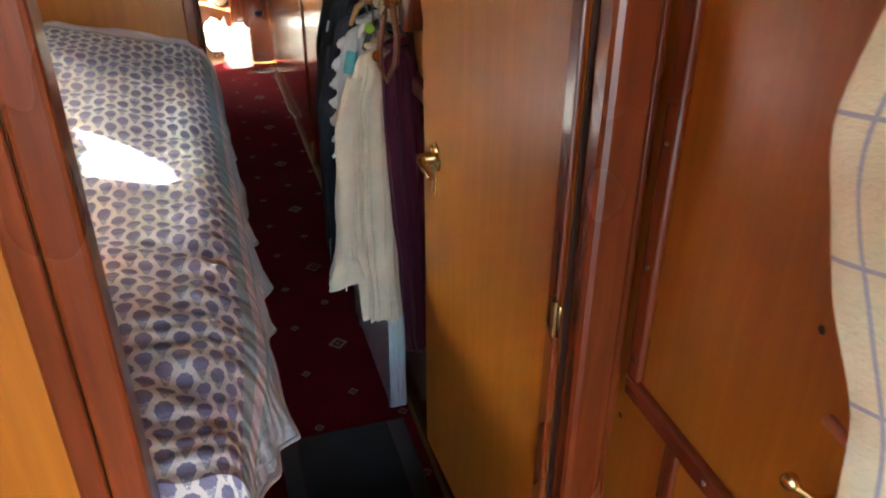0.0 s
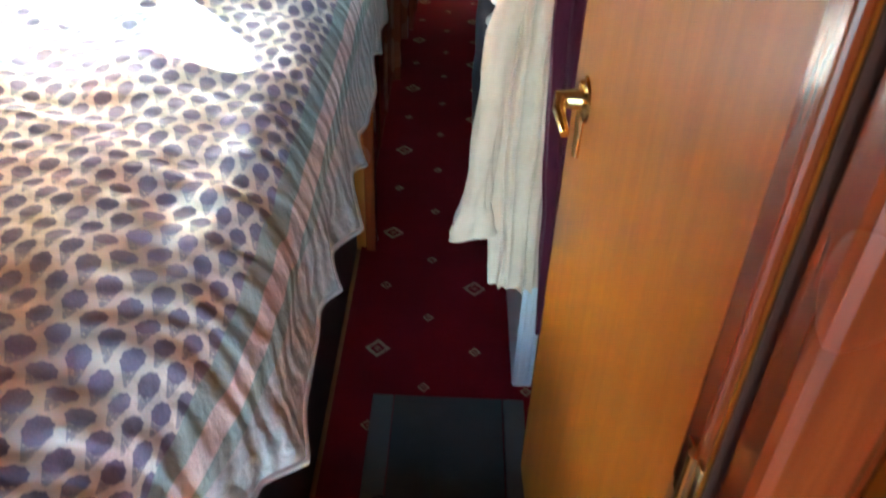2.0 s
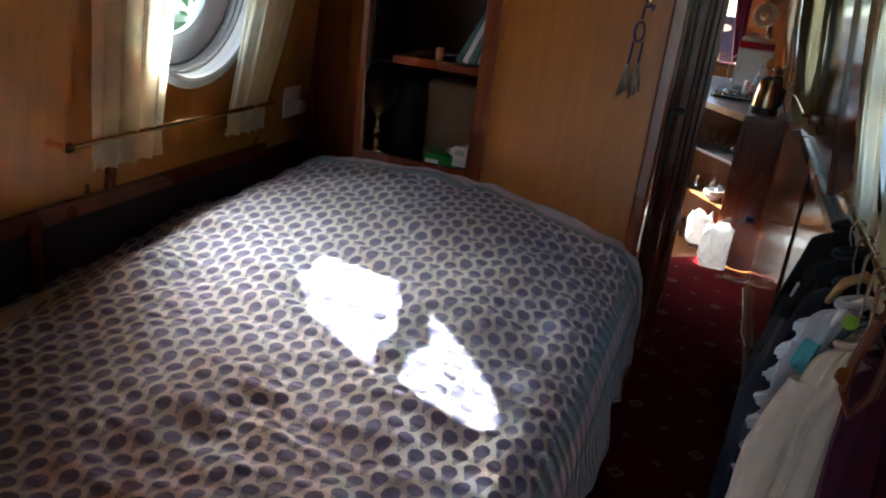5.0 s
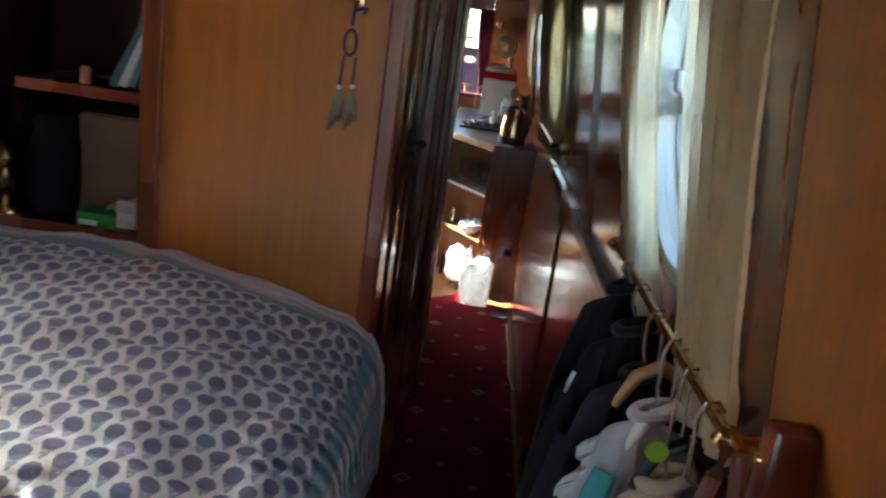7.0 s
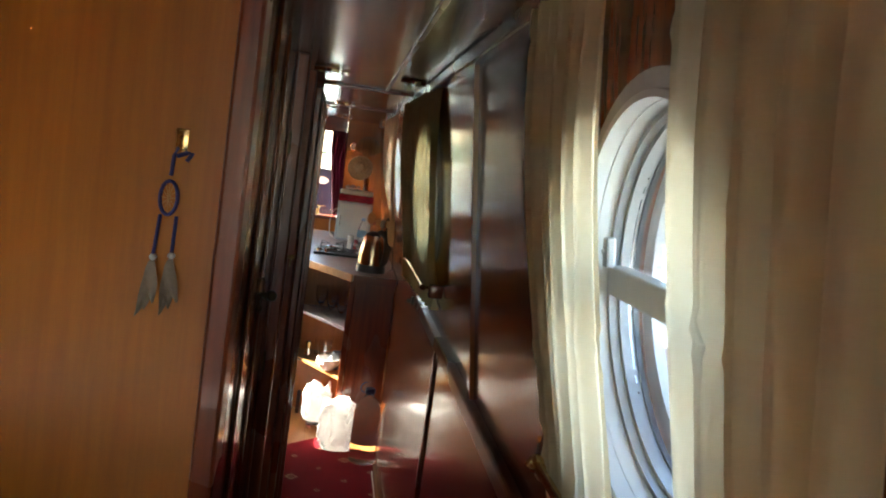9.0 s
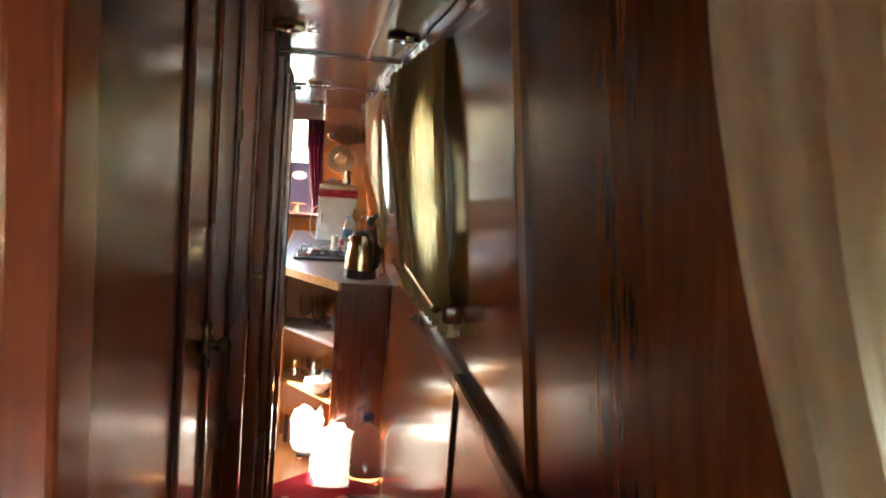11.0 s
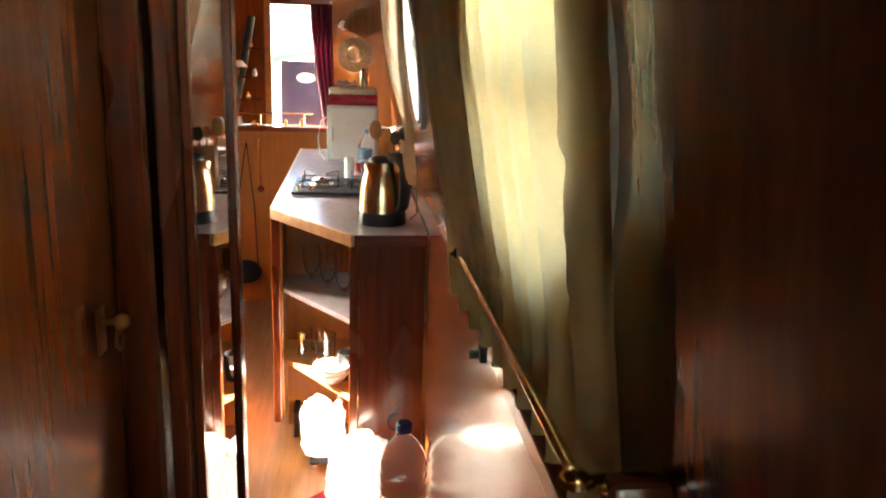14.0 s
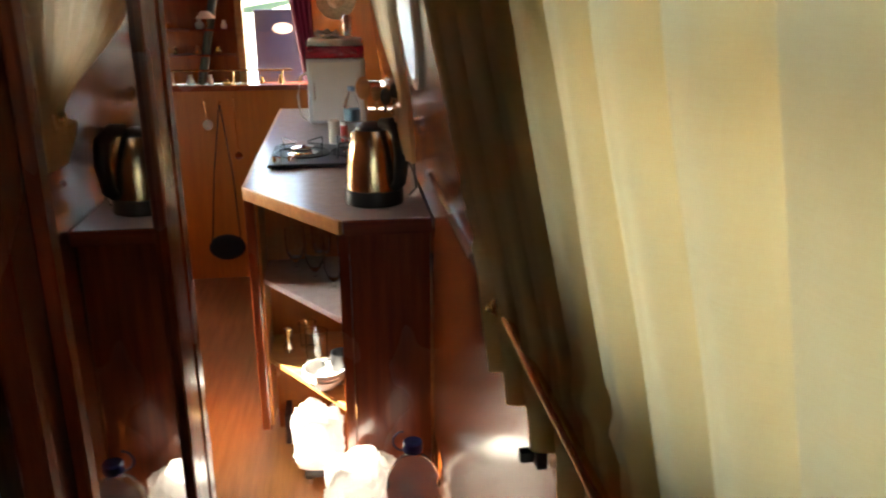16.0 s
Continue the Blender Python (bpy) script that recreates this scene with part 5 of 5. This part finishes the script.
# hangers' shoulders
for y, x0, z, mat, lab in ((1.68, 0.80, 1.235, M["edge"], "pale wooden coat hanger"), (1.54, 0.80, 1.215, M["plastic_black"], "black plastic hanger with a lime size ring"), (1.60, 0.80, 1.222, M["plastic_white"], "white plastic coat hanger")):
    h = thing("coat_hanger", (0.015, y - 0.012, z), lab, "hanger", "hangers on the rail")
    part("arm", tube([(x0 + 0.032, 0, -0.050), (0.850, 0, -0.010), (0.875, 0, 0.006), (0.93, 0, -0.020)], [0.005, 0.008, 0.009, 0.006], 10), mat, h)
    part("hook", tube([(0.870, 0, 0.012), (0.868, 0, 0.06), (0.872, 0, 0.072), (0.885, 0, 1.303 - z), (0.893, 0, 1.294 - z)], 0.002, 8), M["steel"], h)
    if "lime" in lab:
        part("size_ring", lathe([(0.011, 0), (0.011, 0.004)], 20), plain("lime_plastic", (0.35, 0.55, 0.03), 0.4), h, "lime green size ring").matrix_basis = pose(0.845, -0.012, 0.0, 90, 0, 0)

# ---------------- corridor fittings ----------------
lt = thing("latch", (0.4505, 3.075, 1.25), "ornate black iron cupboard latch", "latch")
bm = box(0.0, 0.006, -0.032, 0.032, -0.008, 0.008, 0.002)
box(0.0, 0.007, -0.008, 0.008, -0.032, 0.032, 0.002, bm)
for y, z in ((-0.034, 0), (0.034, 0), (0, -0.034), (0, 0.034)):
    ball((0.006, y, z), 0.009, bm, (0.8, 1, 1), 12, 8)
tube([(0.005, 0, 0), (0.03, 0, 0)], 0.006, 10, bm)
ball((0.032, 0, 0), 0.013, bm)
ball((0.020, 0.03, -0.01), 0.009, bm)
part("body", bm, plain("dark_bronze", (0.10, 0.06, 0.03), 0.3, 0.9), lt)
kb = thing("drop_handle", (0.459, 3.78, 1.24), "small brass drop handle on the heads door", "handle")
bm = box(0.0, 0.003, -0.012, 0.012, -0.026, 0.026, 0.001)
tube([(0.003, 0, 0.01), (0.022, 0, 0.01)], 0.004, 8, bm)
ball((0.024, 0, 0.01), 0.009, bm)
tube([(0.02, 0, 0.01), (0.02, 0.012, -0.012), (0.02, 0, -0.022), (0.02, -0.012, -0.012), (0.02, 0, 0.01)], 0.0022, 6, bm)
part("handle", bm, plain("aged_brass", (0.30, 0.18, 0.07), 0.3, 0.9), kb)
for z in (0.55, 1.0, 1.62):
    s = thing("hinge", (0.4585, 3.395, z), "small dark brass hinge", "hinge", "hinges of the corridor doors")
    part("barrel", tube([(0, 0, -0.03), (0, 0, 0.03)], 0.0045, 10), plain("dark_brass", (0.14, 0.08, 0.03), 0.35, 0.9) if z == 0.55 else bpy.data.materials["dark_brass"], s)
cl = thing("strip_catch", (0.925, 4.04, 1.105), "black plastic rail clip with a wing", "clip")
bm = box(-0.005, 0.006, -0.012, 0.012, -0.012, 0.016, 0.002)
box(-0.020, -0.0055, -0.006, 0.006, -0.007, 0.005, 0.002, bm)
part("clip", bm, M["plastic_black"], cl)
cable = thing("cable", (0.945, 0, 0), "thin pale cable running up from the skirting", "cable")
part("lead", tube([(0.0, 5.05, 0.02), (0.005, 4.6, 0.015), (0.0, 4.35, 0.02), (0.012, 4.1, 0.06)], 0.004, 6), M["plastic_white"], cable)


def spot(at, label, group="ceiling lamps"):
    s = thing("ceiling_lamp", at, label, "lamp", group)
    part("rim", lathe([(0.040, 0.0), (0.042, -0.004), (0.036, -0.012), (0.030, -0.012), (0.029, -0.004)][::-1], 28), M["chrome"], s)
    part("lens", lathe([(0.0285, -0.006), (0.02, -0.010), (0.004, -0.011)], 24), M["clear"], s)
    part("switch", box(0.044, 0.075, -0.008, 0.008, -0.014, -0.001, 0.003), M["chrome"], s)


for at in ((0.525, 3.72, CEIL - 0.001), (0.56, 5.44, CEIL - 0.001), (0.55, 7.05, CEIL - 0.001), (0.45, 5.9, CEIL - 0.001), (0.80, 3.72, CEIL - 0.001)):
    spot(at, "small chrome ceiling lamp with a clear lens")

# ---------------- galley things ----------------
def goblet(at, r, h, label, mat=None):
    t = thing("beer_glass", at, label, "glass", "glasses on the shelf")
    prof = [(r * 0.62, 0), (r * 0.62, 0.004), (r * 0.18, 0.012), (r * 0.18, 0.028), (r * 0.55, 0.042), (r * 0.92, 0.075), (r, h * 0.8), (r * 0.96, h), (r * 0.91, h), (r * 0.95, h * 0.8), (r * 0.86, 0.077), (r * 0.45, 0.048), (0.001, 0.044)]
    part("bowl", lathe(prof, 24, close=False), M["clear"], t)
    return t


for x, y in ((0.575, 5.90), (0.64, 5.80), (0.70, 5.70), (0.66, 5.93), (0.745, 5.84), (0.76, 5.60)):
    goblet((x, y, 0.6555), 0.033, 0.145, "stemmed beer glass on the upper corner shelf")


def tumbler(at, r, h, label):
    t = thing("tumbler", at, label, "glass", "glasses on the shelf")
    part("body", lathe([(r * 0.85, 0), (r * 0.86, 0.003), (r, h), (r * 0.93, h), (r * 0.80, 0.012), (0.001, 0.010)], 26, close=False), M["clear"], t)


tumbler((0.635, 5.72, 0.3755), 0.037, 0.135, "tall clear tumbler on the lower corner shelf")
tumbler((0.60, 5.88, 0.3755), 0.03, 0.10, "clear tumbler on the lower corner shelf")
pm = thing("pepper_mill", (0.535, 5.87, 0.3755), "small steel pepper mill", "mill")
part("body", lathe([(0.018, 0), (0.018, 0.02), (0.011, 0.035), (0.013, 0.06), (0.017, 0.075), (0.017, 0.085), (0.006, 0.092)], 22), M["steel"], pm)
mg = thing("mug", (0.715, 5.63, 0.3755), "dark glazed mug on the lower corner shelf", "mug")
part("cup", lathe([(0.028, 0), (0.034, 0.006), (0.038, 0.07), (0.036, 0.10), (0.033, 0.10), (0.034, 0.07), (0.001, 0.01)], 26, close=False), M["plastic_black"], mg)
part("handle", tube([(-0.036, 0, 0.08), (-0.058, 0, 0.07), (-0.060, 0, 0.04), (-0.036, 0, 0.025)], 0.005, 8), M["plastic_black"], mg)
bl = thing("soup_bowl", (0.66, 5.60, 0.3755), "white china bowls stacked on the lower corner shelf", "bowl")
for k in range(3):
    part("bowl", lathe([(0.030, 0.012 * k), (0.050, 0.020 + 0.012 * k), (0.066, 0.042 + 0.012 * k), (0.063, 0.043 + 0.012 * k), (0.045, 0.024 + 0.012 * k), (0.001, 0.016 + 0.012 * k)], 28, close=False), M["white"], bl)

wb = thing("drink_bottle", (0.785, 6.50, 0.9722), "small clear water bottle with a pale blue label and cap", "bottle")
part("body", lathe([(0.030, 0), (0.032, 0.004), (0.031, 0.05), (0.032, 0.10), (0.031, 0.14), (0.022, 0.17), (0.012, 0.185), (0.012, 0.20)], 24), M["pet"], wb)
part("label", lathe([(0.0325, 0.085), (0.0325, 0.13)], 24, close=False), plain("blue_label", (0.22, 0.42, 0.62), 0.5), wb, "pale blue label")
part("cap", lathe([(0.014, 0.198), (0.014, 0.214), (0.012, 0.216)], 18), plain("blue_cap_pale", (0.30, 0.50, 0.75), 0.4), wb)
wc = thing("shaker", (0.715, 6.46, 0.9722), "plain white plastic beaker", "beaker")
part("body", lathe([(0.020, 0), (0.022, 0.004), (0.022, 0.09), (0.018, 0.095)], 22), M["plastic_white"], wc)
rj = thing("spice_jar", (0.752, 6.52, 0.9722), "small red spice jar", "jar")
part("jar", lathe([(0.018, 0), (0.018, 0.06), (0.016, 0.064)], 18), plain("red_jar", (0.45, 0.03, 0.03), 0.3), rj)
part("lid", lathe([(0.0185, 0.0645), (0.0185, 0.078)], 18), M["white"], rj)

ub = thing("utensil_box", (0.885, 6.10, 0.9722), "plain card box holding wooden spoons and black utensils", "box")
part("side", box(-0.055, 0.050, -0.035, -0.030, 0.0, 0.175, 0.001), M["edge"], ub)
part("side", box(-0.055, 0.050, 0.030, 0.035, 0.0, 0.175, 0.001), M["edge"], ub)
part("side", box(-0.055, -0.050, -0.0295, 0.0295, 0.0, 0.175), M["edge"], ub)
part("side", box(0.045, 0.050, -0.0295, 0.0295, 0.0, 0.175), M["edge"], ub)
part("base", box(-0.0495, 0.0445, -0.0295, 0.0295, 0.0, 0.004), M["edge"], ub)
for k, (x, lean, lng, wide, mt) in enumerate(((-0.03, -0.03, 0.27, 0.026, "edge"), (0.0, 0.01, 0.24, 0.020, "plastic_black"), (0.02, 0.02, 0.26, 0.018, "plastic_black"), (-0.01, -0.01, 0.25, 0.016, "edge"))):
    sp_ = thing("wooden_spoon" if mt == "edge" else "ladle", (0.885 + x, 6.10, 0.9765), "wooden spoon standing in the utensil box" if mt == "edge" else "black plastic ladle standing in the utensil box", "spoon", "utensils in the box")
    bm = tube([(0, 0, 0), (lean, 0, lng - 0.05)], 0.005, 8)
    ball((lean * 1.15, 0, lng - 0.02), wide, bm, (1, 0.35, 1.5), 14, 9)
    part("spoon", bm, M[mt], sp_)

for k, (dx, dy, r, h, mt) in enumerate(((0.06, 0.02, 0.020, 0.085, "steel"),)):
    pk = thing("pepper_pot", (0.728 + dx, 7.10 + dy, 1.3438), "steel pepper pot on the white lid", "pot")
    part("body", lathe([(r, 0), (r, h), (r * 0.7, h + 0.008)], 20), M[mt], pk)
dc = thing("dish_cloth", (0.69, 7.06, 1.3440), "crumpled pale grey dish cloth on the lid", "cloth")
part("cloth", surface(lambda u, v: Vector((-0.05 + 0.11 * u, -0.04 + 0.09 * v, 0.012 + 0.022 * abs(wob(u * 4, v * 4, 1)) + 0.012 * math.sin(u * 9) * math.sin(v * 7))), 20, 18, 0.003), C["grey"], dc)
red = thing("red_bag", (0.728, 6.975, 1.2577), "shiny red plastic bag round the tin", "bag")
part("film", surface(lambda u, v: Vector((-0.125 + 0.25 * u, -0.018 + 0.004 * v + 0.008 * wob(u * 9, v * 4, 3), 0.001 + 0.052 * v + 0.004 * wob(u * 12, v, 7))), 30, 8, 0.001), plain("red_film", (0.36, 0.010, 0.030), 0.12), red)
cc = thing("cable", (0.59, 7.0, 0.9725), "cream mains cable looped beside the white box", "cable")
part("lead", tube([(0.005, 0.02, 0.22), (-0.02, 0.0, 0.20), (-0.035, -0.005, 0.12), (-0.028, 0, 0.04), (0.0, 0.02, 0.006)], 0.004, 8), M["plastic_white"], cc)
kc = thing("cable", (0.93, 5.62, 0.9725), "black kettle lead hanging against the wall", "cable")
part("lead", tube([(0.0, -0.02, 0.004), (0.025, 0.03, 0.012), (0.022, 0.06, 0.08), (0.0, 0.05, 0.17)], 0.0035, 8), M["plastic_black"], kc)
part("plug", box(-0.02, 0.02, 0.035, 0.065, 0.165, 0.21, 0.004), M["plastic_black"], kc)
bow = thing("curtain_tie", (0.878, 5.10, 1.285), "cream cloth bow with a brass button tying back the curtain", "tie")
for a in (-1, 1):
    part("loop", surface(lambda u, v, a=a: Vector((0.006 * math.cos(u * 6.28) - 0.014, a * (0.006 + 0.022 * math.sin(u * 3.14)), -0.01 + 0.02 * v + 0.006 * math.sin(u * 6.28))), 14, 4, 0.0015), M["curtain_warm"], bow)
part("button", ball((-0.020, -0.004, 0.004), 0.007), M["brass"], bow)

# hanging things on the fore partition
for x, w_, zt, zb, mt, lab in ((0.035, 0.03, 0.98, 0.87, "steel", "steel sieve hanging from a hook"), (0.18, 0.02, 0.99, 0.70, "trim", "wooden spatula hanging from a hook")):
    t = thing("utensil", (x, 7.685, 0), lab, "utensil", "utensils on the fore partition")
    bm = tube([(0, 0.014, zt + 0.02), (0, -0.008, zt + 0.015), (0, -0.010, zt)], 0.003, 6)
    tube([(0, -0.008, zt), (0.008, -0.008, zb + w_)], 0.0035, 6, bm)
    part("hook", bm, M["brass"], t)
    hd = lathe([(w_, 0), (w_ * 1.05, 0.006), (w_ * 0.9, 0.016)], 26)
    part("head", hd, M[mt], t).matrix_basis = pose(0.008, -0.006, zb, 90, 0, 0)


sb = thing("shoulder_bag", (0.09, 7.64, 0.0), "black shoulder bag hanging low by two long straps", "bag")
part("pouch", ball((0, 0, 0.20), 0.085, None, (1.15, 0.5, 0.85), 22, 14), C["black"], sb)
for a in (-1, 1):
    part("strap", tube([(0.02, 0.03, 0.985), (a * 0.05 + 0.01, 0.02, 0.6), (a * 0.075, 0.0, 0.24)], 0.004, 6), C["black"], sb)
part("hook", tube([(0.02, 0.055, 0.99), (0.02, 0.025, 0.985), (0.02, 0.02, 0.975)], 0.004, 6), M["brass"], sb)
# shelves and trinkets left of the fore window
for z in (1.235, 1.36, 1.52):
    structure("ledge", box(-0.30, 0.215, 7.60, 7.699, z - 0.010, z, 0.002), M["trim_x"], "narrow mahogany trinket shelf")
structure("sill_rail", tube([(-0.50, 7.615, 1.155), (0.50, 7.615, 1.155)], 0.005, 10), M["brass"], "thin brass rail above the sill", True)
for x in (-0.40, -0.1, 0.2, 0.45):
    structure("rail_post", tube([(x, 7.615, 1.081), (x, 7.615, 1.149)], 0.004, 8), M["brass"], "", True)
random.seed(4)
for z, xs in ((1.0805, (-0.25, -0.14, -0.02, 0.08, 0.16, 0.34, 0.44)), (1.2355, (-0.20, -0.08, 0.03, 0.13)), (1.3605, (-0.1, 0.05, 0.17)), (1.5205, (-0.15, 0.02, 0.15))):
    for x in xs:
        r = random.uniform(0.012, 0.024)
        h = random.uniform(0.03, 0.055)
        mt = random.choice(["white", "whitegrey", "brass", "clear", "edge"])
        t = thing("ornament", (x, 7.655, z), {"white": "small white china ornament", "whitegrey": "small grey china ornament", "brass": "small brass ornament", "clear": "small glass ornament", "edge": "small wooden ornament"}[mt] + " on the fore shelves", "ornament", "ornaments on the fore shelves")
        part("body", lathe([(r * 0.7, 0), (r, 0.008), (r * random.uniform(0.6, 1.1), h * 0.5), (r * 0.5, h * 0.8), (r * 0.6, h)], 18), M[mt], t)
for x in (-0.15, 0.02):
    t = thing("sugar_pot", (x, 7.70 - 0.03, 1.0805), "clear glass jar behind the brass rail", "jar", "jars on the sill")
    part("jar", lathe([(0.04, 0), (0.042, 0.05), (0.036, 0.06)], 22), M["pet"], t)
lm = thing("table_lamp", (0.085, 7.64, 1.3605), "tiny lamp with a white cone shade", "lamp")
part("shade", lathe([(0.050, 0.050), (0.022, 0.085)], 24, close=False), M["white"], lm)
part("stem", tube([(0, 0, 0), (0, 0, 0.07)], 0.004, 8), M["brass"], lm)
hs = thing("umbrella", (0.115, 7.655, 0.95), "rolled dark green umbrella leaning on the fore shelves", "umbrella")
part("canopy", tube([(-0.080, 0, 0.135), (-0.050, 0, 0.26), (0.008, 0, 0.54), (0.045, 0, 0.74)], 0.022, 20), plain("dark_green_enamel", (0.012, 0.030, 0.026), 0.35), hs)

ck = thing("wall_clock", (0.672, 7.685, 1.662), "small round brass barometer with a white face", "clock")
part("case", lathe([(0.034, 0), (0.036, 0.006), (0.030, 0.018), (0.026, 0.020)], 30), M["brass"], ck).matrix_basis = pose(0, 0.014, 0, 90, 0, 0)
part("face", lathe([(0.025, 0.0205), (0.024, 0.022)], 28), M["white"], ck).matrix_basis = pose(0, 0.014, 0, 90, 0, 0)
straw = wood("straw_weave", (0.22, 0.10, 0.03), (0.42, 0.24, 0.08), 2, 0.7, 0.0)
fn_ = thing("wicker_fan", (0.785, 7.66, 1.69), "brown wicker fan on the fore wall", "fan")
for k in range(13):
    a = radians(-70 + k * 11.6)
    part("rib", tube([(0, 0.0, -0.10), (0.12 * math.sin(a), -0.004, -0.10 + 0.17 * math.cos(a))], 0.003, 6), straw, fn_)
part("weave", surface(lambda u, v: Vector(((0.02 + 0.10 * v) * math.sin(radians(-70 + 140 * u)), 0.004 + 0.002 * math.sin(v * 60), -0.10 + (0.02 + 0.15 * v) * math.cos(radians(-70 + 140 * u)))), 26, 16, 0.003), straw, fn_)
ht = thing("straw_hat", (0.74, 7.62, 1.50), "pale straw hat hung on its edge", "hat")
part("brim", lathe([(0.045, 0.0), (0.09, -0.006), (0.10, -0.002), (0.10, 0.001), (0.09, -0.003), (0.045, 0.004)], 36), plain("pale_straw", (0.58, 0.46, 0.28), 0.8, 0.0, 0.3, 60, 0.5), ht).matrix_basis = pose(0, 0, 0, 78, -35, 0)
part("crown", lathe([(0.045, 0.0), (0.042, 0.03), (0.03, 0.045), (0.005, 0.05)], 30), bpy.data.materials["pale_straw"], ht).matrix_basis = pose(0, 0, 0, 78, -35, 0)

# outside ledge on the quay and a green bank
structure("quay_ledge", box(2.02, 2.198, -60, 80, 0.92, 1.00), M["white"], "whitewashed rubbing strip on the quay wall")
bollard = thing("mooring_ring", (2.015, 3.75, 0.98), "orange mooring fender on the quay edge", "fender")
part("fender", ball((0, 0, 0), 0.05, None, (0.6, 1, 1)), plain("orange_paint", (0.75, 0.20, 0.03), 0.5), bollard)


def hedge():
    bm = bmesh.new()
    rnd = random.Random(5)
    for k in range(9000):
        y = rnd.uniform(-12, 22)
        top = 2.4 + 1.6 * noise.noise((y * 0.35, 0, 0)) + 0.8 * noise.noise((y * 1.3, 4, 0))
        z = rnd.uniform(0, 1) ** 0.8 * max(0.6, top)
        x = -10.5 + rnd.uniform(-0.9, 0.9) * (1 - 0.4 * z / 3)
        s = rnd.uniform(0.06, 0.14)
        m = Matrix.Translation((x, y, z)) @ Euler((rnd.uniform(0, 6), rnd.uniform(0, 6), rnd.uniform(0, 6))).to_matrix().to_4x4()
        vs = [bm.verts.new(m @ Vector(p)) for p in ((-s, 0, 0), (0, -s * 0.5, s * 0.2), (s, 0, 0), (0, s * 0.5, s * 0.2))]
        bm.faces.new(vs)
    me = bpy.data.meshes.new("hedge")
    bm.to_mesh(me)
    bm.free()
    me.materials.append(plain("hedge_leaves", (0.07, 0.13, 0.03), 0.7, 0.0, 0.4, 2.0, 0.0))
    tagged(new("hedge", me), "dense green hedge along the far bank", "hedge", "", "stuff")


hedge()
